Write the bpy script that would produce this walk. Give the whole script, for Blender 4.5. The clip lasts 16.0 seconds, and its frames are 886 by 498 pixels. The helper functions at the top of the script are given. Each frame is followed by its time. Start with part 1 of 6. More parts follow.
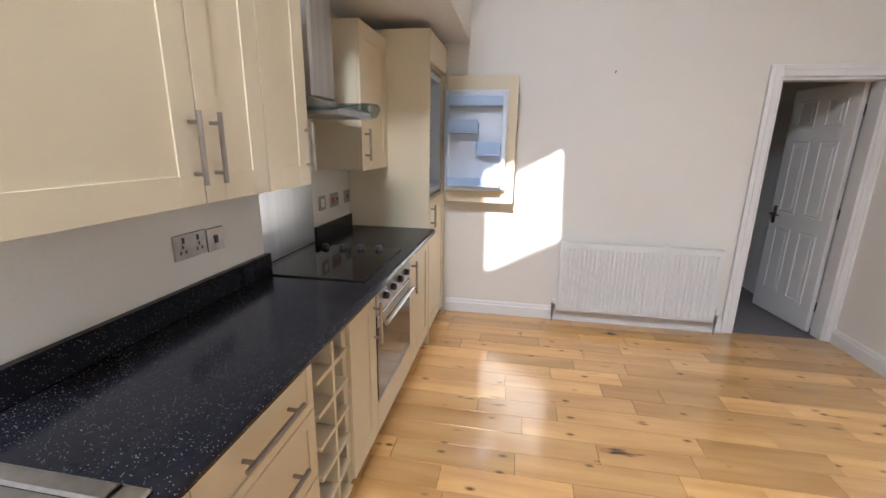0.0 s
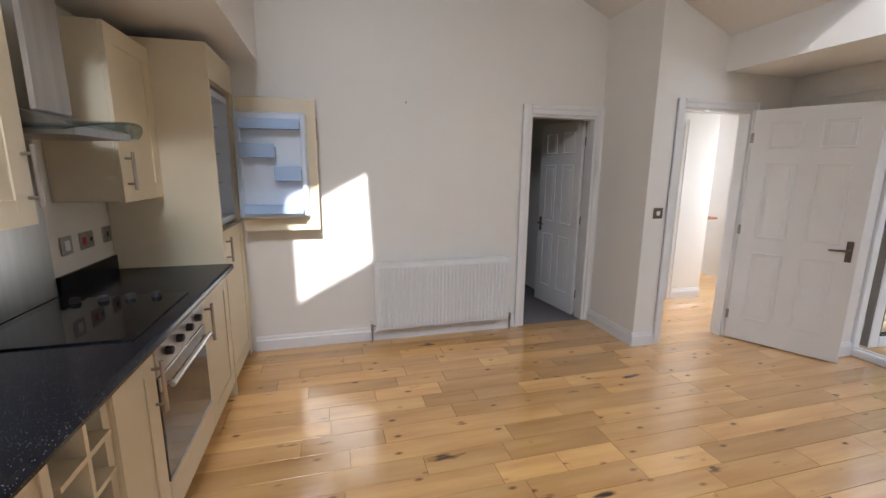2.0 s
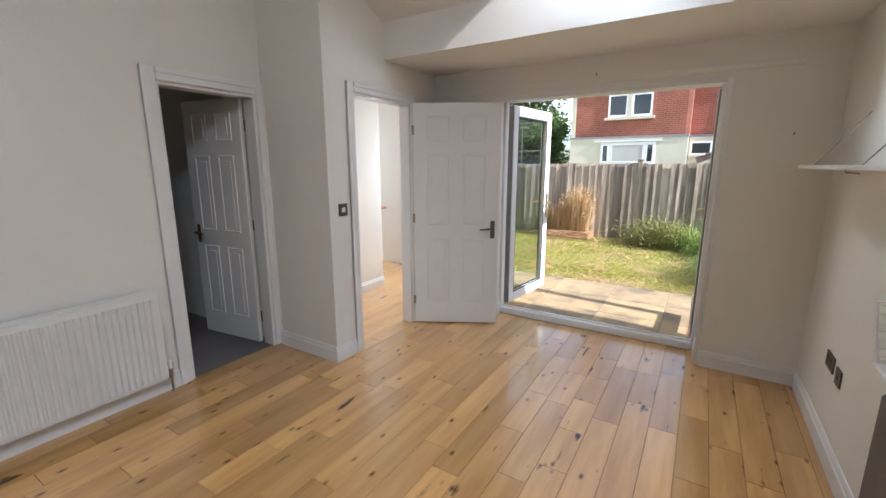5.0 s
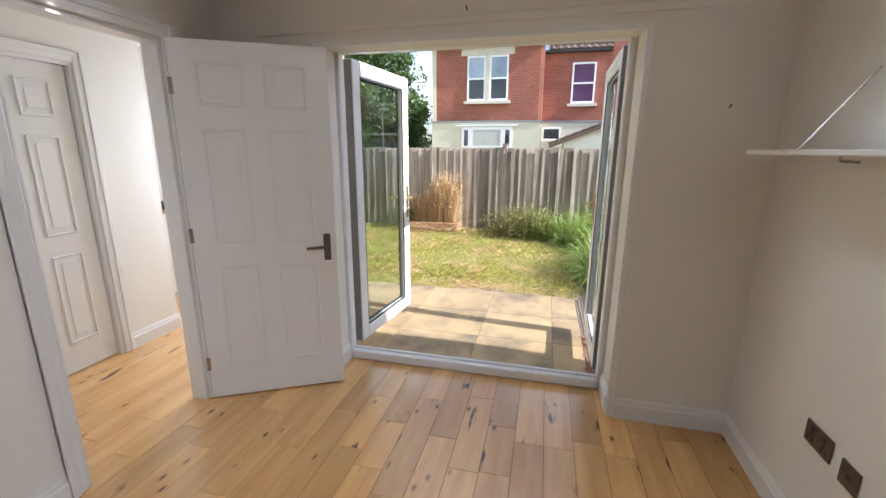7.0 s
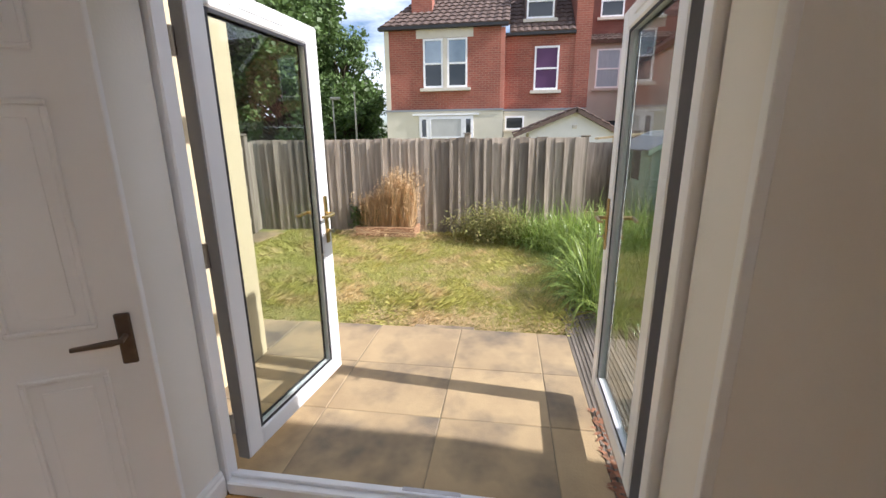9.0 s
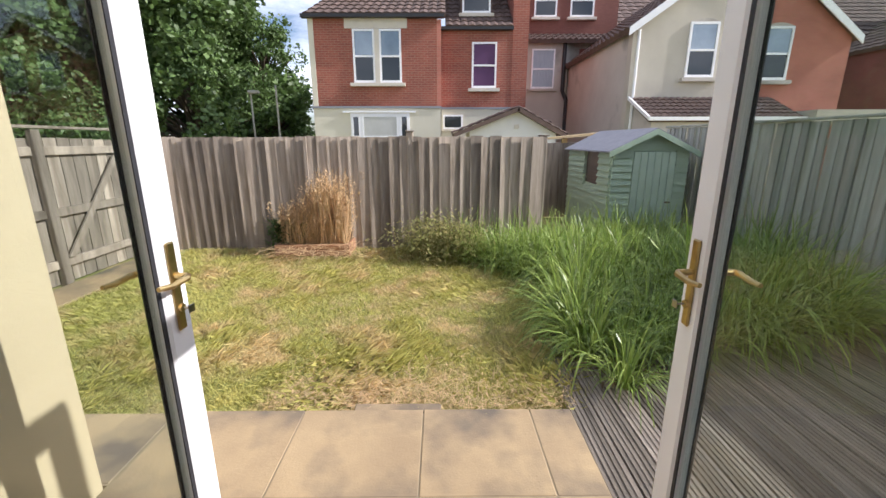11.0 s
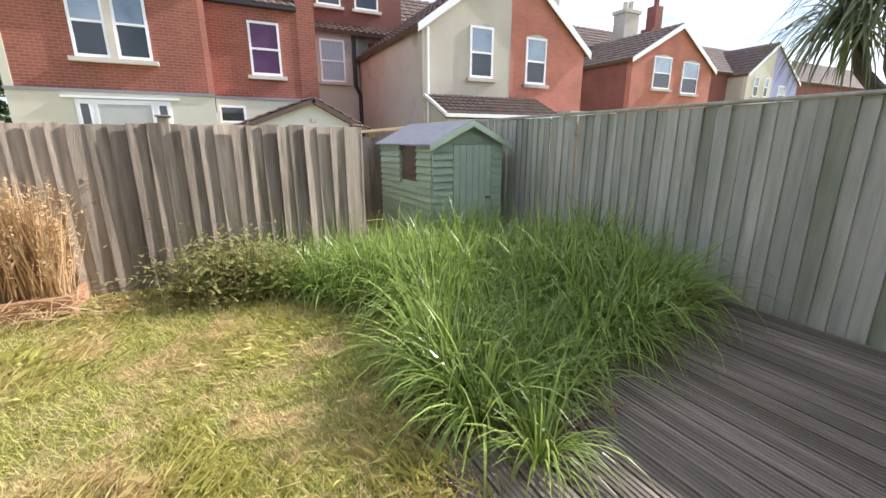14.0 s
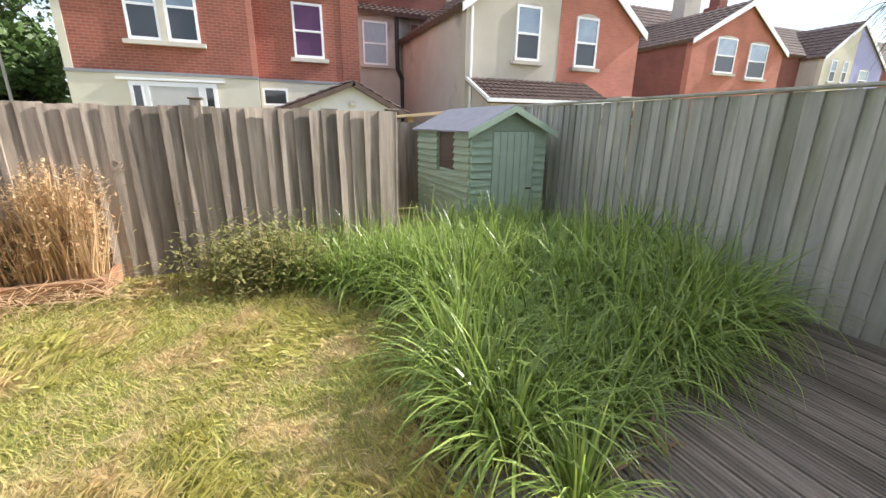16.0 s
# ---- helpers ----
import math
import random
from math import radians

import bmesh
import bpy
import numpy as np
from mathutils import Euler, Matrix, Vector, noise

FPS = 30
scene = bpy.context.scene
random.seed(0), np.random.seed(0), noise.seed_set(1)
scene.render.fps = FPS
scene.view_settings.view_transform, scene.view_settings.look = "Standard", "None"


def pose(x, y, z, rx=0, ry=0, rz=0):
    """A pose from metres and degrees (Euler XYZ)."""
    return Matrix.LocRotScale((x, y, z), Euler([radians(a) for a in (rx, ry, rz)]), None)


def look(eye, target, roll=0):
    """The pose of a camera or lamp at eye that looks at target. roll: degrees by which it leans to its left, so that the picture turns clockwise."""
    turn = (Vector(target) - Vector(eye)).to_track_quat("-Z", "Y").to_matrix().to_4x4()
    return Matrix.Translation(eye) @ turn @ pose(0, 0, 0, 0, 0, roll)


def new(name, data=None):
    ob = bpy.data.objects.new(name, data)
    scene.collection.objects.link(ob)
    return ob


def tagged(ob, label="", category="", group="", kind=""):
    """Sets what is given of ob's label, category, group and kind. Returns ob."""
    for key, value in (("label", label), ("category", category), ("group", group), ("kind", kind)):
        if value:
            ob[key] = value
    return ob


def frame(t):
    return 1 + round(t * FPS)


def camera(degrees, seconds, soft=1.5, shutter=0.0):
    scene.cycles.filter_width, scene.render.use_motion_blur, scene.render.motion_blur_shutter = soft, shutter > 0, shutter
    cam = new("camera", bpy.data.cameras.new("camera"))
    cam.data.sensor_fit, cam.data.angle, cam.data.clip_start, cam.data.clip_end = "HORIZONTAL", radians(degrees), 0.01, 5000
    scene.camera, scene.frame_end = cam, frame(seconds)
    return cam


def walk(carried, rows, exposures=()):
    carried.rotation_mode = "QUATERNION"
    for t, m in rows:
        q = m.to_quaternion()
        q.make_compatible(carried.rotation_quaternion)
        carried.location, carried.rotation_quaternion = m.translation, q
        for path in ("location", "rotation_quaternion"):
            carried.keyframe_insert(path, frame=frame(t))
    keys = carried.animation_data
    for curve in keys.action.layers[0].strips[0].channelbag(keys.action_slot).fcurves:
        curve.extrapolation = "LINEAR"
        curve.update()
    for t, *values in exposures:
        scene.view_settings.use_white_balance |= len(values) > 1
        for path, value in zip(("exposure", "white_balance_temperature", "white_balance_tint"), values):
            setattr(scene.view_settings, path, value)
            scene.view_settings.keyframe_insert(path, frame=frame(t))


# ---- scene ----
cam = camera(93.7, 16.0)
PATH = [
    (0, (0.187, 0.012, 1.483), (-0.148, 1.922, 0.991), 0.9),
    (0.5, (0.232, -0.007, 1.493), (0.064, 1.937, 1.057), 0.8),
    (1, (0.251, 0.014, 1.489), (0.283, 1.974, 1.094), 0.7),
    (1.5, (0.255, 0.026, 1.493), (0.516, 1.973, 1.114), 0.5),
    (2, (0.245, 0.035, 1.493), (0.755, 1.931, 1.115), 0.5),
    (2.5, (0.234, 0.052, 1.478), (0.985, 1.866, 1.099), 0.4),
    (3, (0.262, 0.086, 1.447), (1.236, 1.792, 1.072), 0.3),
    (3.5, (0.330, 0.170, 1.463), (1.508, 1.739, 1.077), 0.3),
    (4, (0.397, 0.322, 1.467), (1.770, 1.725, 1.08), 0.3),
    (4.5, (0.485, 0.482, 1.475), (2.015, 1.711, 1.087), 0.0),
    (5, (0.64, 0.648, 1.473), (2.305, 1.681, 1.076), 0.0),
    (5.2, (0.733, 0.703, 1.47), (2.445, 1.655, 1.069), 0.1),
    (7.3, (2.047, 1.036, 1.465), (3.945, 1.452, 0.99), 0.4),
    (7.5, (2.168, 1.068, 1.465), (4.069, 1.462, 0.984), 0.4),
    (8, (2.482, 1.112, 1.479), (4.385, 1.477, 0.982), 0.0),
    (8.5, (2.783, 1.121, 1.465), (4.69, 1.454, 0.962), -0.3),
    (10.8, (4.006, 1.326, 1.439), (5.942, 1.354, 0.938), -0.3),
    (11, (4.116, 1.363, 1.44), (6.052, 1.349, 0.936), -0.1),
    (11.5, (4.366, 1.452, 1.428), (6.297, 1.327, 0.923), -0.1),
    (12, (4.575, 1.494, 1.428), (6.492, 1.237, 0.922), -0.0),
    (12.5, (4.794, 1.462, 1.354), (6.686, 1.054, 0.848), -0.2),
    (13, (5.013, 1.373, 1.35), (6.86, 0.799, 0.843), -0.2),
    (13.5, (5.148, 1.319, 1.338), (6.935, 0.577, 0.831), -0.2),
    (14, (5.224, 1.324, 1.354), (6.941, 0.434, 0.844), -0.1),
    (14.5, (5.274, 1.334, 1.386), (6.934, 0.347, 0.867), -0.1),
    (15, (5.306, 1.302, 1.387), (6.952, 0.299, 0.853), 0.1),
    (15.5, (5.356, 1.226, 1.395), (7.045, 0.311, 0.841), 0.4),
    (16, (5.465, 1.176, 1.366), (7.239, 0.454, 0.791), 0.7),
]
EXPOSURE = [(0, 1.60, 5750, 14), (1.5, 1.32, 5750, 14), (2.5, 1.02, 5720, 12), (3.5, 0.80, 5680, 11), (5, 1.05, 5620, 11), (7.5, 0.93, 5750, 12), (8.7, 0.70, 5850, 14), (10.8, 0.46, 5880, 16), (12.5, 0.62, 5880, 14), (16, 0.78, 6000, 13)]
walk(cam, [(t, look(eye, target, roll)) for t, eye, target, roll in PATH], EXPOSURE)

# ---- sky, sun and exposure ----
SUN_WAY = Vector((0.10, 1.0, -0.70)).normalized()
world = bpy.data.worlds.new("sky")
scene.world = world
world.use_nodes = True
wn, wl = world.node_tree.nodes, world.node_tree.links
wn.clear()
sky = wn.new("ShaderNodeTexSky")
sky.sky_type, sky.sun_disc = "NISHITA", False
sky.sun_elevation, sky.sun_rotation = radians(34.7), radians(185.7)
cloud_way = wn.new("ShaderNodeTexCoord")
cloud_map = wn.new("ShaderNodeMapping")
cloud_map.inputs["Scale"].default_value = (1.0, 1.0, 3.2)
cloud = wn.new("ShaderNodeTexNoise")
cloud.inputs["Scale"].default_value, cloud.inputs["Detail"].default_value, cloud.inputs["Roughness"].default_value = 2.3, 7, 0.6
cloud_ramp = wn.new("ShaderNodeValToRGB")
cloud_ramp.color_ramp.elements[0].position, cloud_ramp.color_ramp.elements[1].position = 0.42, 0.62
cloud_mix = wn.new("ShaderNodeMix")
cloud_mix.data_type = "RGBA"
cloud_mix.inputs["B"].default_value = (11.5, 11.7, 12.2, 1)
bg, wout = wn.new("ShaderNodeBackground"), wn.new("ShaderNodeOutputWorld")
bg.inputs["Strength"].default_value = 0.10
for a, b in ((cloud_way.outputs["Generated"], cloud_map.inputs["Vector"]), (cloud_map.outputs["Vector"], cloud.inputs["Vector"]), (cloud.outputs["Fac"], cloud_ramp.inputs["Fac"]),
             (cloud_ramp.outputs["Color"], cloud_mix.inputs["Factor"]), (sky.outputs["Color"], cloud_mix.inputs["A"]), (cloud_mix.outputs["Result"], bg.inputs["Color"]), (bg.outputs["Background"], wout.inputs["Surface"])):
    wl.new(a, b)
sun = new("sun", bpy.data.lights.new("sun", "SUN"))
sun.data.energy, sun.data.angle, sun.data.color = 5.0, radians(0.6), (1.0, 0.93, 0.82)
sun.matrix_world = look((0, -20, 20), Vector((0, -20, 20)) + SUN_WAY)


def window_lamp(name, centre, target, sx, sy, watts, colour):
    lamp = new(name, bpy.data.lights.new(name, "AREA"))
    lamp.data.shape, lamp.data.size, lamp.data.size_y, lamp.data.energy, lamp.data.color = "RECTANGLE", sx, sy, watts, colour
    lamp.matrix_world = look(centre, target)
    return lamp


DAY = (0.93, 0.96, 1.0)
window_lamp("skylight_lamp", (3.19, 1.09, 2.92), (2.6, 1.09, 0.0), 0.28, 1.45, 28, DAY)
# fill lamp added at the unseen roof opening to brighten the kitchen
window_lamp("roof_fill_lamp", (-0.2, -0.95, 4.28), (0.7, 0.8, 0.0), 0.7, 1.1, 66, DAY)
# two fill lamps added out of view to brighten the hall and far room
window_lamp("hall_far_fill_lamp", (5.3, 5.95, 1.6), (4.6, 4.0, 0.6), 0.9, 1.2, 20, DAY)
window_lamp("hall_side_fill_lamp", (5.50, 3.45, 1.5), (4.2, 3.7, 0.6), 0.6, 1.1, 15, DAY)


# ---- materials ----
def mat(name, c1, c2=None, scale=4.0, rough=0.5, bump=0.0, bscale=60.0, metal=0.0, stretch=(1, 1, 1), rand=0.0, c3=None, s3=0.7, fac3=(0.55, 0.7), rvar=0.0, spec=0.5, detail=6, island=False, trans=0.0, shift=True):
    """Two-scale noise colour, bump, and a tint that differs from piece to piece."""
    m = bpy.data.materials.new(name)
    m.use_nodes = True
    n, l = m.node_tree.nodes, m.node_tree.links
    p = n["Principled BSDF"]
    p.inputs["Roughness"].default_value, p.inputs["Metallic"].default_value = rough, metal
    p.inputs["Specular IOR Level"].default_value = spec
    tc, mp = n.new("ShaderNodeTexCoord"), n.new("ShaderNodeMapping")
    mp.inputs["Scale"].default_value = stretch
    l.new(tc.outputs["Object"], mp.inputs["Vector"])
    vec = mp.outputs["Vector"]
    if rand:
        oi = n.new("ShaderNodeNewGeometry" if island else "ShaderNodeObjectInfo")
        ro = oi.outputs["Random Per Island" if island else "Random"]
        mul, add = n.new("ShaderNodeMath"), n.new("ShaderNodeVectorMath")
        mul.operation, mul.inputs[1].default_value, add.operation = "MULTIPLY", 57.0, "ADD"
        l.new(ro, mul.inputs[0]); l.new(vec, add.inputs[0]); l.new(mul.outputs[0], add.inputs[1])
        vec = add.outputs[0] if shift else vec

    def noise_tex(s, d):
        t = n.new("ShaderNodeTexNoise")
        t.inputs["Scale"].default_value, t.inputs["Detail"].default_value, t.inputs["Roughness"].default_value = s, d, 0.6
        l.new(vec, t.inputs["Vector"])
        return t.outputs["Fac"]

    def mix(fac, a, b):
        x = n.new("ShaderNodeMix")
        x.data_type = "RGBA"
        l.new(fac, x.inputs["Factor"])
        for sock, v in (("A", a), ("B", b)):
            if isinstance(v, tuple):
                x.inputs[sock].default_value = (*v[:3], 1)
            else:
                l.new(v, x.inputs[sock])
        return x.outputs["Result"]

    def ramp(fac, lo, hi):
        r = n.new("ShaderNodeMapRange")
        r.inputs["From Min"].default_value, r.inputs["From Max"].default_value = lo, hi
        l.new(fac, r.inputs["Value"])
        return r.outputs["Result"]

    c2 = c2 or tuple(x * 0.9 for x in c1)
    f = noise_tex(scale, detail)
    colour = mix(ramp(f, 0.3, 0.7), c1, c2)
    if c3:
        colour = mix(ramp(noise_tex(s3, 4), *fac3), colour, c3)
    if rand:
        hsv = n.new("ShaderNodeHueSaturation")
        l.new(ramp(ro, 0, 1), hsv.inputs["Value"])
        r = hsv.inputs["Value"].links[0].from_node
        r.inputs["To Min"].default_value, r.inputs["To Max"].default_value = 1 - rand, 1 + rand
        l.new(colour, hsv.inputs["Color"])
        colour = hsv.outputs["Color"]
    l.new(colour, p.inputs["Base Color"])
    if trans:
        tl, ms = n.new("ShaderNodeBsdfTranslucent"), n.new("ShaderNodeMixShader")
        ms.inputs[0].default_value = trans
        l.new(colour, tl.inputs["Color"]); l.new(p.outputs[0], ms.inputs[1]); l.new(tl.outputs[0], ms.inputs[2])
        l.new(ms.outputs[0], n["Material Output"].inputs["Surface"])
    if rvar:
        rr = ramp(noise_tex(scale * 0.6, 5), 0.25, 0.75)
        rr.node.inputs["To Min"].default_value, rr.node.inputs["To Max"].default_value = rough - rvar, rough + rvar
        l.new(rr, p.inputs["Roughness"])
    if bump:
        b = n.new("ShaderNodeBump")
        b.inputs["Strength"].default_value, b.inputs["Distance"].default_value = bump, 0.01
        l.new(noise_tex(bscale, 5), b.inputs["Height"])
        l.new(b.outputs["Normal"], p.inputs["Normal"])
    return m


WALL = mat("wall_paint", (0.80, 0.77, 0.71), (0.77, 0.74, 0.68), 1.2, 0.75, 0.12, 90)
CEIL = mat("ceiling_paint", (0.82, 0.80, 0.76), (0.79, 0.77, 0.73), 1.0, 0.8, 0.1, 90)
TRIM = mat("trim_gloss", (0.80, 0.79, 0.77), (0.77, 0.76, 0.74), 3.0, 0.35, 0.05, 40, rvar=0.1)
CREAM = mat("cabinet_cream", (0.71, 0.61, 0.425), (0.67, 0.575, 0.40), 2.0, 0.42, 0.05, 120, rvar=0.06)
CREAM_IN = mat("cabinet_inside", (0.70, 0.62, 0.45), None, 2.0, 0.6)
UPVC = mat("white_plastic_frame", (0.87, 0.87, 0.88), (0.84, 0.84, 0.85), 2.0, 0.3, 0.03, 30)
SPLASH = mat("splashback_steel", (0.50, 0.52, 0.55), (0.42, 0.44, 0.47), 20, 0.32, 0.05, 120, metal=1.0, stretch=(1, 1, 0.05))
CREAM_OUT = mat("cream_masonry_paint", (0.60, 0.50, 0.33), (0.55, 0.45, 0.29), 1.5, 0.85, 0.2, 50)
RUBBER = mat("black_gasket", (0.02, 0.02, 0.025), None, 6, 0.6)
STEEL = mat("brushed_steel", (0.55, 0.54, 0.52), (0.42, 0.41, 0.40), 30, 0.32, 0.1, 120, metal=1.0, stretch=(1, 1, 0.05))
CHROME = mat("satin_metal", (0.42, 0.385, 0.345), (0.33, 0.30, 0.27), 20, 0.3, 0.03, 90, metal=1.0)
BRASS = mat("worn_brass", (0.62, 0.46, 0.20), (0.42, 0.30, 0.13), 22, 0.32, 0.06, 60, metal=1.0)
DARKMETAL = mat("dark_bronze_metal", (0.10, 0.08, 0.065), (0.16, 0.12, 0.09), 25, 0.4, 0.05, 60, metal=0.7)
BLACKGLASS = mat("black_glass", (0.008, 0.008, 0.009), None, 4, 0.06)
OVENGLASS = mat("oven_glass", (0.03, 0.022, 0.016), None, 4, 0.08)
PLUG = mat("socket_steel", (0.46, 0.43, 0.40), (0.36, 0.34, 0.31), 30, 0.4, metal=0.95)
DARKPLASTIC = mat("dark_plastic", (0.03, 0.028, 0.027), None, 6, 0.45)
RADWHITE = mat("radiator_enamel", (0.80, 0.80, 0.78), None, 2, 0.35)
FRIDGE = mat("fridge_liner", (0.72, 0.78, 0.86), (0.68, 0.74, 0.83), 2, 0.35)
CARPET = mat("grey_carpet", (0.20, 0.18, 0.18), (0.14, 0.13, 0.13), 160, 0.95, 0.6, 400)


def glass(name, tint=(1, 1, 1), rough=0.0):
    m = bpy.data.materials.new(name)
    m.use_nodes = True
    n, l = m.node_tree.nodes, m.node_tree.links
    n.remove(n["Principled BSDF"])
    mixn, tr, gl = n.new("ShaderNodeMixShader"), n.new("ShaderNodeBsdfTransparent"), n.new("ShaderNodeBsdfGlossy")
    lw, pw, ma = n.new("ShaderNodeLayerWeight"), n.new("ShaderNodeMath"), n.new("ShaderNodeMath")
    lw.inputs["Blend"].default_value = 0.5
    pw.operation, pw.inputs[1].default_value = "POWER", 4.0
    ma.operation, ma.inputs[1].default_value, ma.inputs[2].default_value = "MULTIPLY_ADD", 0.55, 0.045
    tr.inputs["Color"].default_value = (*tint, 1)
    gl.inputs["Roughness"].default_value = rough
    l.new(lw.outputs["Facing"], pw.inputs[0]); l.new(pw.outputs[0], ma.inputs[0]); l.new(ma.outputs[0], mixn.inputs[0])
    l.new(tr.outputs[0], mixn.inputs[1]); l.new(gl.outputs[0], mixn.inputs[2])
    l.new(mixn.outputs[0], n["Material Output"].inputs["Surface"])
    return m


GLASS = glass("clear_glass", (0.86, 0.90, 0.88))
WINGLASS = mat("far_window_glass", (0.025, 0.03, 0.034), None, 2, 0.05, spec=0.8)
# paler glass: the sky's reflection is put into its base colour
PAINTED_SKY_GLASS = mat("painted_sky_glass", (0.34, 0.39, 0.42), (0.22, 0.26, 0.29), 1.5, 0.08, metal=0.5)


def worktop_material():
    m = mat("black_speckled_laminate", (0.010, 0.010, 0.013), (0.016, 0.016, 0.02), 30, 0.15, 0.02, 200, spec=0.2)
    n, l = m.node_tree.nodes, m.node_tree.links
    p = n["Principled BSDF"]
    old = p.inputs["Base Color"].links[0].from_socket
    tc, vo, lt, mx = n.new("ShaderNodeTexCoord"), n.new("ShaderNodeTexVoronoi"), n.new("ShaderNodeMath"), n.new("ShaderNodeMix")
    vo.inputs["Scale"].default_value = 140
    lt.operation, lt.inputs[1].default_value = "LESS_THAN", 0.15
    mx.data_type = "RGBA"
    mx.inputs["B"].default_value = (0.27, 0.27, 0.28, 1)
    l.new(tc.outputs["Object"], vo.inputs["Vector"]); l.new(vo.outputs["Distance"], lt.inputs[0])
    l.new(lt.outputs[0], mx.inputs["Factor"]); l.new(old, mx.inputs["A"]); l.new(mx.outputs["Result"], p.inputs["Base Color"])
    return m


WORKTOP = worktop_material()


def oak_material():
    m = mat("lacquered_oak", (0.74, 0.435, 0.155), (0.53, 0.275, 0.09), 3.2, 0.19, 0.08, 30, stretch=(0.35, 3.2, 1), rand=0.22, rvar=0.08)
    n, l = m.node_tree.nodes, m.node_tree.links
    p = n["Principled BSDF"]
    old = p.inputs["Base Color"].links[0].from_socket
    vec = [x for x in n if x.bl_idname == "ShaderNodeVectorMath"][0].outputs[0]
    sc, vo, mr, mx, wv = n.new("ShaderNodeMapping"), n.new("ShaderNodeTexVoronoi"), n.new("ShaderNodeMapRange"), n.new("ShaderNodeMix"), n.new("ShaderNodeTexNoise")
    sc.inputs["Scale"].default_value = (9.0, 2.0, 1.0)
    vo.inputs["Scale"].default_value = 1.55
    mr.inputs["From Min"].default_value, mr.inputs["From Max"].default_value = 0.04, 0.15
    mr.inputs["To Min"].default_value, mr.inputs["To Max"].default_value = 0.9, 0.0
    mx.data_type = "RGBA"
    mx.inputs["B"].default_value = (0.07, 0.032, 0.012, 1)
    l.new(vec, sc.inputs["Vector"]); l.new(sc.outputs[0], vo.inputs["Vector"]); l.new(vo.outputs["Distance"], mr.inputs["Value"])
    l.new(mr.outputs[0], mx.inputs["Factor"]); l.new(old, mx.inputs["A"])
    # dark shakes that run with the grain
    sc2, nz, mr2, mx2 = n.new("ShaderNodeMapping"), n.new("ShaderNodeTexNoise"), n.new("ShaderNodeMapRange"), n.new("ShaderNodeMix")
    sc2.inputs["Scale"].default_value = (7.0, 3.4, 1.0)
    nz.inputs["Scale"].default_value, nz.inputs["Detail"].default_value = 1.0, 3
    mr2.inputs["From Min"].default_value, mr2.inputs["From Max"].default_value = 0.67, 0.73
    mx2.data_type = "RGBA"
    mx2.inputs["B"].default_value = (0.05, 0.022, 0.01, 1)
    l.new(vec, sc2.inputs["Vector"]); l.new(sc2.outputs[0], nz.inputs["Vector"]); l.new(nz.outputs["Fac"], mr2.inputs["Value"])
    l.new(mr2.outputs[0], mx2.inputs["Factor"]); l.new(mx.outputs["Result"], mx2.inputs["A"]); l.new(mx2.outputs["Result"], p.inputs["Base Color"])
    p.inputs["Coat Weight"].default_value, p.inputs["Coat Roughness"].default_value = 0.9, 0.15
    return m


OAK = oak_material()
GRASSGROUND = mat("lawn_soil", (0.27, 0.26, 0.07), (0.13, 0.18, 0.035), 2.4, 0.95, 0.8, 70, c3=(0.50, 0.39, 0.18), s3=2.4, fac3=(0.46, 0.64))
SLAB = mat("sandstone_slab", (0.47, 0.345, 0.19), (0.34, 0.245, 0.14), 2.6, 0.85, 0.25, 80, rand=0.05, c3=(0.15, 0.12, 0.09), s3=1.5, fac3=(0.47, 0.66))
DECK = mat("weathered_deck", (0.34, 0.285, 0.23), (0.12, 0.10, 0.08), 5, 0.8, 0.4, 60, stretch=(0.3, 4, 4), rand=0.28, c3=(0.13, 0.108, 0.08), s3=1.4, fac3=(0.46, 0.66))
FENCEWOOD = mat("weathered_fence_wood", (0.45, 0.38, 0.305), (0.23, 0.185, 0.14), 4, 0.85, 0.5, 60, stretch=(3.4, 3.4, 0.30), rand=0.40, c3=(0.15, 0.12, 0.09), s3=2.4, fac3=(0.54, 0.72))
FENCEGREEN = mat("green_grey_fence_wood", (0.48, 0.475, 0.41), (0.325, 0.33, 0.275), 4, 0.85, 0.4, 60, stretch=(3, 3, 0.35), rand=0.17, c3=(0.22, 0.24, 0.16), s3=1.2, fac3=(0.52, 0.74))
SHEDGREEN = mat("sage_green_paint", (0.38, 0.48, 0.35), (0.33, 0.42, 0.30), 5, 0.7, 0.2, 60, rand=0.07)
SHEDDOOR = mat("pale_green_paint", (0.42, 0.52, 0.40), (0.37, 0.46, 0.35), 5, 0.7, 0.2, 60)
FELT = mat("grey_roofing_felt", (0.30, 0.30, 0.33), (0.24, 0.24, 0.27), 8, 0.9, 0.3, 200)
RENDER_CREAM = mat("cream_render", (0.68, 0.64, 0.52), (0.62, 0.58, 0.47), 1.2, 0.9, 0.15, 40)
RENDER_GREY = mat("stained_grey_render", (0.55, 0.51, 0.45), (0.46, 0.42, 0.37), 0.9, 0.95, 0.2, 40, c3=(0.26, 0.24, 0.21), s3=0.5)
RENDER_WHITE = mat("weathered_white_render", (0.55, 0.51, 0.43), (0.46, 0.42, 0.35), 0.8, 0.95, 0.15, 40)
RENDER_LILAC = mat("lilac_render", (0.42, 0.42, 0.66), None, 1, 0.9)
SLATE = mat("brown_roof_tile", (0.15, 0.10, 0.08), (0.10, 0.07, 0.06), 4, 0.85, 0.3, 50, rand=0.15, island=True)
STONE = mat("window_stone", (0.66, 0.61, 0.52), (0.58, 0.53, 0.45), 4, 0.85)
LEADBAND = mat("grey_band", (0.28, 0.29, 0.32), None, 4, 0.8)
